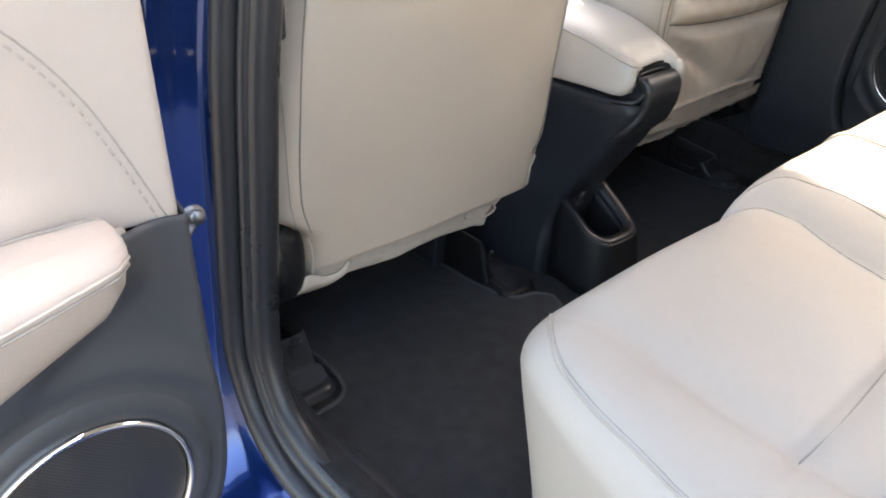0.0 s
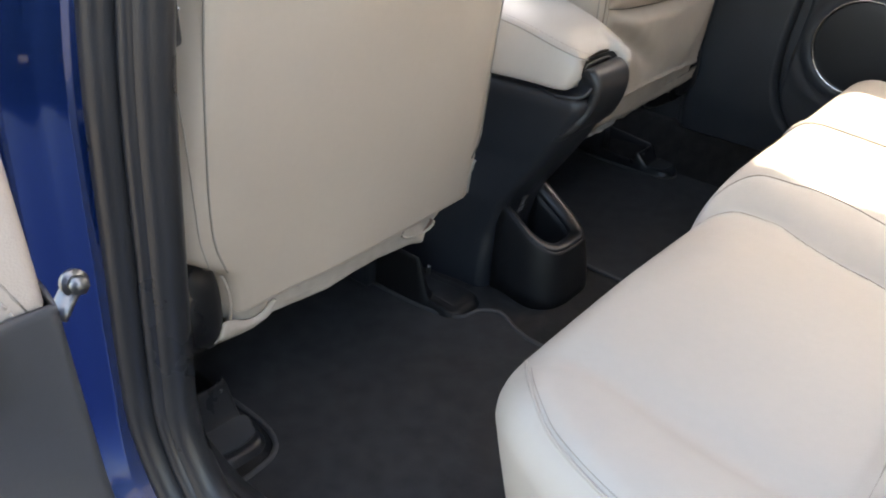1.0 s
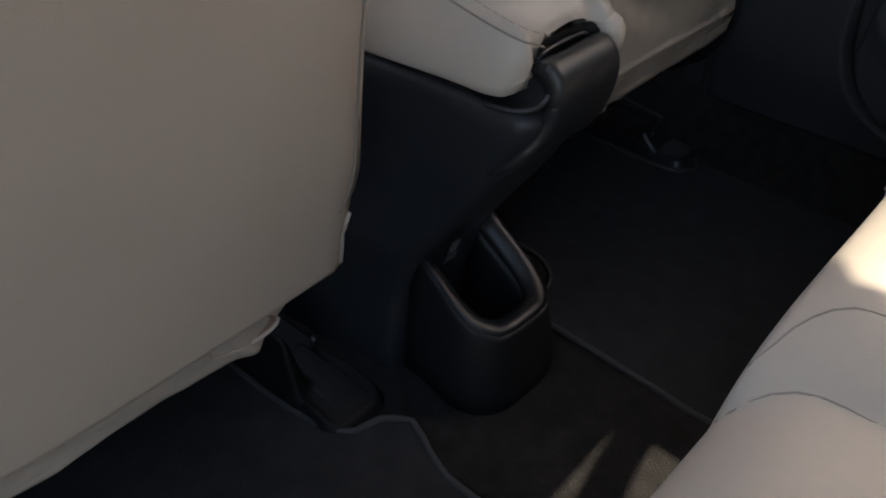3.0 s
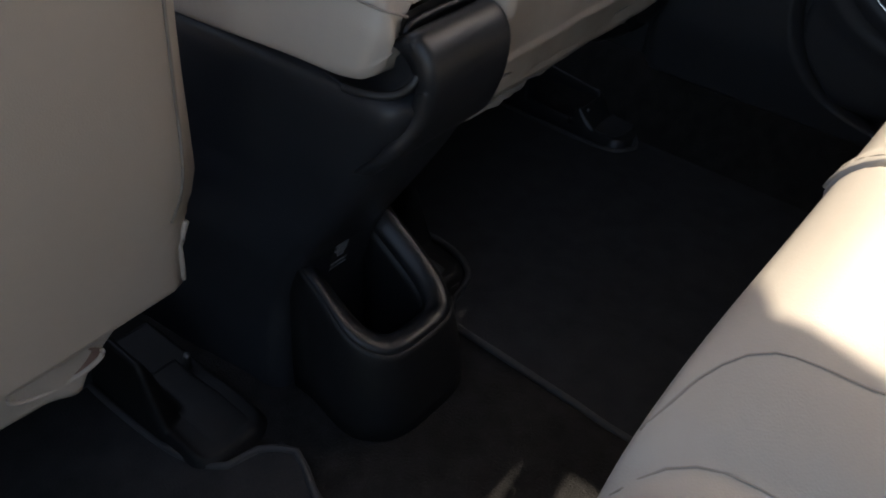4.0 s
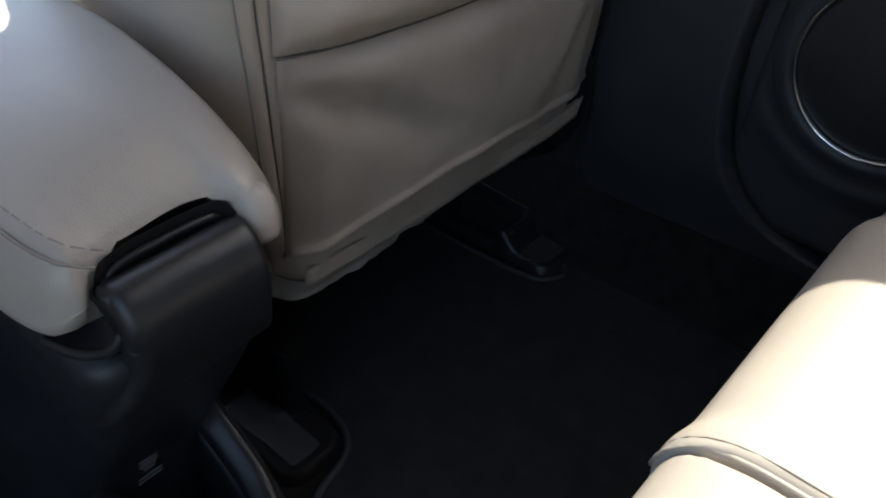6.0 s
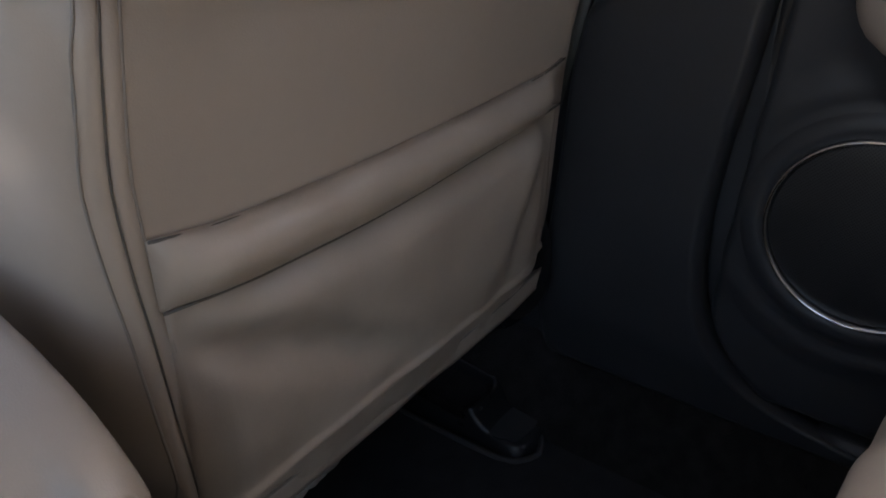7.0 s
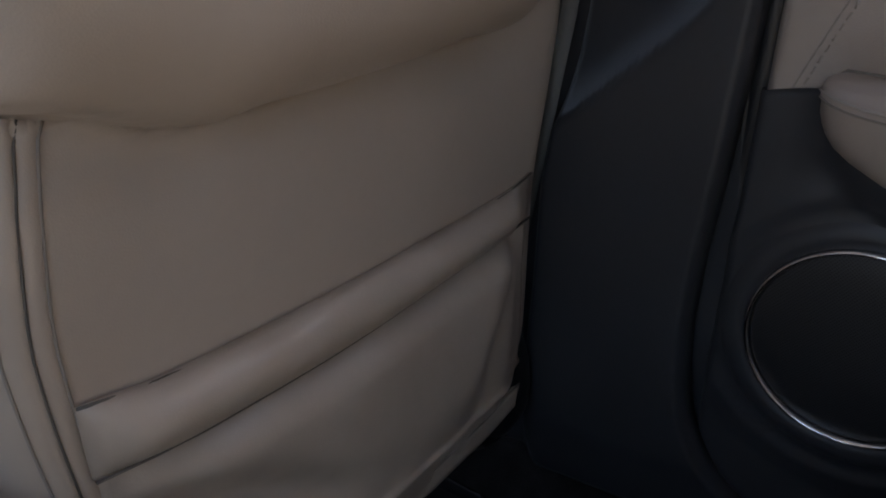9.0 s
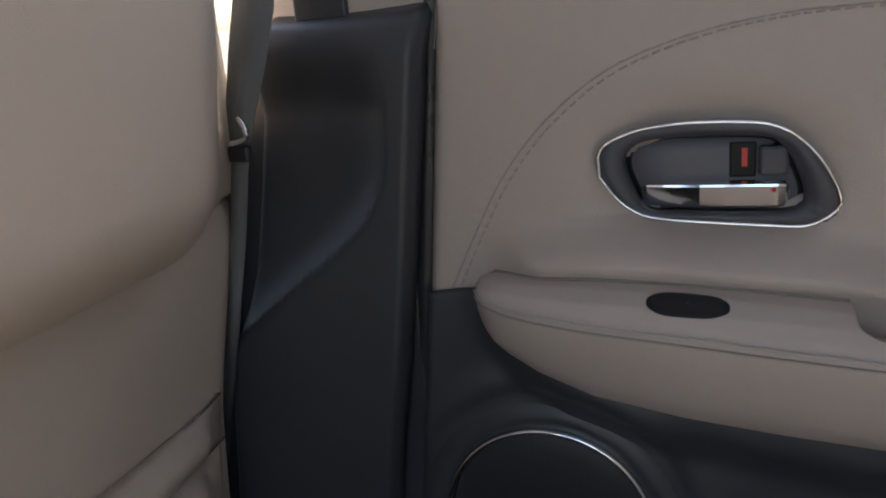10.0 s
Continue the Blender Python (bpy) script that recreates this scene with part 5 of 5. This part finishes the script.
    for x, h, y0 in ((0.3975, 0.004, 0.7225), (0.3990, 0.0080, 0.7200), (0.4020, 0.0096, 0.7182), (0.415, 0.0100, 0.7155), (0.428, 0.0103, 0.7132), (0.4395, 0.0105, 0.7114), (0.442, 0.0106, 0.7111), (0.46, 0.0107, 0.7102), (0.48, 0.0108, 0.7098), (0.498, 0.0106, 0.7100), (0.5035, 0.0096, 0.7122), (0.5055, 0.0075, 0.7150), (0.5065, 0.004, 0.718)):
        zc = 0.6555
        rings.append([(x, y0 + 0.010, zc + h), (x, y0 + 0.0045, zc + h * 1.0), (x, y0 + 0.0005, zc + h * 0.82), (x, y0, zc + h * 0.66), (x, y0 + 0.0045, zc - h * 0.80), (x, y0 + 0.0060, zc - h), (x, y0 + 0.010, zc - h * 0.9), (x, y0 + 0.012, zc)])
    bm = loft(rings)
    for fc in bm.faces:
        fc.smooth = False
    p("lever", bm, CHROME, "chrome pull lever")
    p("lock_slide", box(0.484, 0.506, 0.7165, 0.736, 0.669, 0.692, 0.003), GUNMETAL, "grey lock slide")
    p("lock_gap", box(0.463, 0.4835, 0.7222, 0.736, 0.667, 0.695, 0.002), PLASTIC_BLACK)
    p("lock_mark", box(0.4725, 0.4765, 0.7214, 0.7221, 0.676, 0.690, 0), RED, "red lock mark")
    # reddish reflection at the lever's right end, laid on as a red patch
    p("lever_red_reflection", box(0.4935, 0.4965, 0.7092, 0.7098, 0.6585, 0.6605, 0), RED)
    # window frame above the belt
    rings = []
    for t in spread(0, 1, 10):
        x = 0.262 + 0.16 * t * t
        y = 0.745 - 0.13 * t ** 1.3
        z = 0.86 + 0.53 * t
        rings.append([(x - 0.02, y - 0.012, z), (x + 0.02, y - 0.012, z), (x + 0.02, y + 0.02, z), (x - 0.02, y + 0.02, z)])
    p("window_frame", loft(rings), PLASTIC_DOOR, "black window frame")
    return d


MIRROR = 0.0225
HINGE, SWING, AXIS = Vector((0.131, -0.854, 0.5)), 84.2, Vector((0.0525, 0.001, 1)).normalized()
door(Matrix.Identity(4), 1, "closed right rear door with beige and black lining", False)
door(Matrix.Translation(HINGE) @ Matrix.Rotation(radians(-SWING), 4, AXIS) @ Matrix.Translation(-HINGE), -1, "open left rear door with beige and black lining", True)

# door check strap with its bolt, on the open door
strap = thing("door_check", "bare steel door check strap with a hexagonal bolt", "door check", at=(0.182, -0.846, 0.478))
part("strap", tube([(0.002, 0.004, 0.004), (0.006, -0.008, -0.002), (0.011, -0.017, -0.008), (0.014, -0.024, -0.014)], 0.008, 8, 0.006, 0.4), STEEL, strap)
part("washer", tube([(0.004, -0.003, 0.004), (0.009, -0.003, 0.005)], 0.0105, 16, 0.003), STEEL, strap)
part("bolt", tube([(0.009, -0.003, 0.005), (0.019, -0.004, 0.007)], 0.0070, 6, 0.006), STEEL, strap)

# ---- lining of the right pillar, with a scooped panel ----
SCOOP = [(0.192, 0.790), (0.199, 0.75), (0.198, 0.711), (0.190, 0.672), (0.168, 0.637), (0.118, 0.595), (0.075, 0.562), (0.029, 0.527)]
scoop_line = [(q.x, q.y) for q in resample([(x, z, 0) for x, z in SCOOP], 0.008)]


def pillar_lining(t, z):
    xl = table([(0.06, -0.06), (0.20, -0.035), (0.355, -0.011), (0.470, 0.003), (0.587, 0.033), (0.763, 0.067), (0.815, 0.088)], z)
    xr = soft_table([(0.09, 0.42), (0.105, 0.33), (0.115, 0.285), (0.125, 0.258), (0.145, 0.224), (0.165, 0.204), (0.20, 0.182), (0.24, 0.168), (0.29, 0.163), (0.35, 0.165), (0.415, 0.174), (0.51, 0.191), (0.60, 0.205), (0.817, 0.236)], z, 0.008)
    x = xl + (xr - xl) * t
    near = min(scoop_line, key=lambda q: (q[0] - x) ** 2 + (q[1] - z) ** 2)
    i = scoop_line.index(near)
    a, b = scoop_line[max(i - 1, 0)], scoop_line[min(i + 1, len(scoop_line) - 1)]
    side = (b[0] - a[0]) * (z - near[1]) - (b[1] - a[1]) * (x - near[0])
    d = math.copysign(math.hypot(x - near[0], z - near[1]), side)
    inside = -d
    y = 0.688 + 0.034 * (1 - math.exp(-max(0.0, inside) / 0.024)) * ease((0.80 - z) / 0.07)
    y += 0.026 * ease((0.20 - z) / 0.12)
    y += 0.024 * ease((0.10 - t) / 0.10) ** 2 + 0.024 * ease((t - 0.955) / 0.045) ** 2
    y += 0.015 * ease((z - 0.78) / 0.04) + 0.02 * ease((z - 0.806) / 0.01)
    return (x, y, z)


ob = part("pillar_lining", grid(pillar_lining, spread(0, 1, 70), spread(0.088, 0.30, 44)[:-1] + spread(0.30, 0.815, 100)), PLASTIC_DOOR, thick=0.004)
tagged(ob, "black plastic lining of the right pillar with a scooped panel", "trim", kind="structure")
def upper_trim(u, z):
    return (0.075 + 0.165 * u + 0.05 * (z - 0.8), 0.727 - 0.2 * max(0, z - 0.95) ** 1.2 - 0.012 * math.sin(math.pi * u), z)


ob = part("upper_pillar_trim", grid(upper_trim, spread(0, 1, 14), spread(0.78, 1.40, 24)), VINYL, thick=0.004)
tagged(ob, "pale plastic upper lining of the right pillar", "trim", kind="structure")
part("belt_slot", box(0.121, 0.168, 0.706, 0.714, 0.79, 1.05, 0.002), PLASTIC, ob, "black slot for the belt")
ob = part("pillar_seal", tube([(0.141 + 0.111 * z + 0.09 * ease((0.26 - z) / 0.16), 0.736, z) for z in (0.12, 0.15, 0.2, 0.28, 0.4, 0.55, 0.7, 0.82, 0.95)], 0.014, 12, 0.02), RUBBER)
tagged(ob, "black rubber seal between pillar and closed rear door", "seal", kind="structure")
ob = part("pillar_core", slab([(-0.04, -0.02), (0.20, -0.02), (0.20, 0.80), (0.07, 0.80), (0.05, 0.762), (-0.04, 0.757)], 0.722, 0.79, "y", 0.004), PLASTIC_DOOR)
tagged(ob, "black inside of the right pillar", "trim", kind="structure")


def right_sill(u, x):
    pr = [(0.640, -0.006), (0.660, 0.012), (0.685, 0.050), (0.706, 0.080), (0.719, 0.090), (0.735, 0.092)]
    i = min(int(u), len(pr) - 2)
    t = u - i
    return (x, pr[i][0] * (1 - t) + pr[i + 1][0] * t, pr[i][1] * (1 - t) + pr[i + 1][1] * t)


ob = part("right_sill_trim", grid(right_sill, spread(0, 4.999, 26), spread(-1.0, 1.1, 40)), CARPET, thick=0.004)
tagged(ob, "black carpet turned up below the right sill", "trim", kind="structure")


def sill_ledge(u, x):
    pr = [(0.716, 0.086), (0.714, 0.094), (0.716, 0.106), (0.722, 0.113), (0.74, 0.116), (0.76, 0.11)]
    i = min(int(u), len(pr) - 2)
    t = u - i
    return (x, pr[i][0] * (1 - t) + pr[i + 1][0] * t, pr[i][1] * (1 - t) + pr[i + 1][1] * t)


ob = part("right_sill_plate", grid(sill_ledge, spread(0, 4.999, 21), spread(0.30, 1.1, 24)), PLASTIC_DOOR, thick=0.004)
tagged(ob, "black plastic sill plate below the right rear door", "trim", kind="structure")

# front seat belt beside the right pillar
belt = thing("seat_belt", "grey woven seat belt with a steel tongue hanging at the pillar", "seat belt")
rings = []
for x, y, z in ((0.135, 0.655, 1.18), (0.122, 0.664, 1.0), (0.1075, 0.668, 0.83), (0.093, 0.669, 0.785), (0.080, 0.669, 0.745), (0.070, 0.672, 0.70), (0.052, 0.680, 0.635), (0.025, 0.690, 0.55), (-0.02, 0.70, 0.40)):
    w = table([(0.4, 0.004), (0.70, 0.005), (0.745, 0.0105), (0.785, 0.014), (0.83, 0.0155), (1.0, 0.019), (1.2, 0.022)], z)
    rings.append([(x - w, y - 0.004, z + 0.006), (x + w, y + 0.002, z - 0.006), (x + w, y + 0.0035, z - 0.006), (x - w, y - 0.0025, z + 0.006)])
part("webbing", loft(rings), WEBBING, belt)
part("tongue", tube([(0.082, 0.660, 0.740), (0.087, 0.659, 0.732), (0.088, 0.659, 0.724), (0.080, 0.660, 0.720), (0.068, 0.661, 0.718)], 0.0026, 8, 0.004), CHROME, belt, "bright steel belt tongue")
part("tongue_grip", box(0.066, 0.087, 0.660, 0.668, 0.702, 0.717, 0.003), PLASTIC, belt)

# belt guide on the left pillar lining, with two bright lips
guide = thing("belt_guide", "black plastic belt guide with two bright lips on the pillar lining", "belt guide", at=(0.085, -0.684, 0.64))
part("guide_body", box(-0.040, 0.012, -0.010, 0.010, -0.040, 0.060, 0.006, 3), PLASTIC, guide)
part("lip", tube([(0.002, 0.0135, -0.009), (0.008, 0.0105, -0.0085), (0.0125, 0.007, -0.006)], 0.0013, 8, 0.003), CHROME, guide, "bright metal lip")
part("lip", tube([(-0.013, 0.0135, -0.024), (-0.007, 0.0115, -0.024), (-0.002, 0.010, -0.0235)], 0.0013, 8, 0.003), CHROME, guide, "bright metal lip")
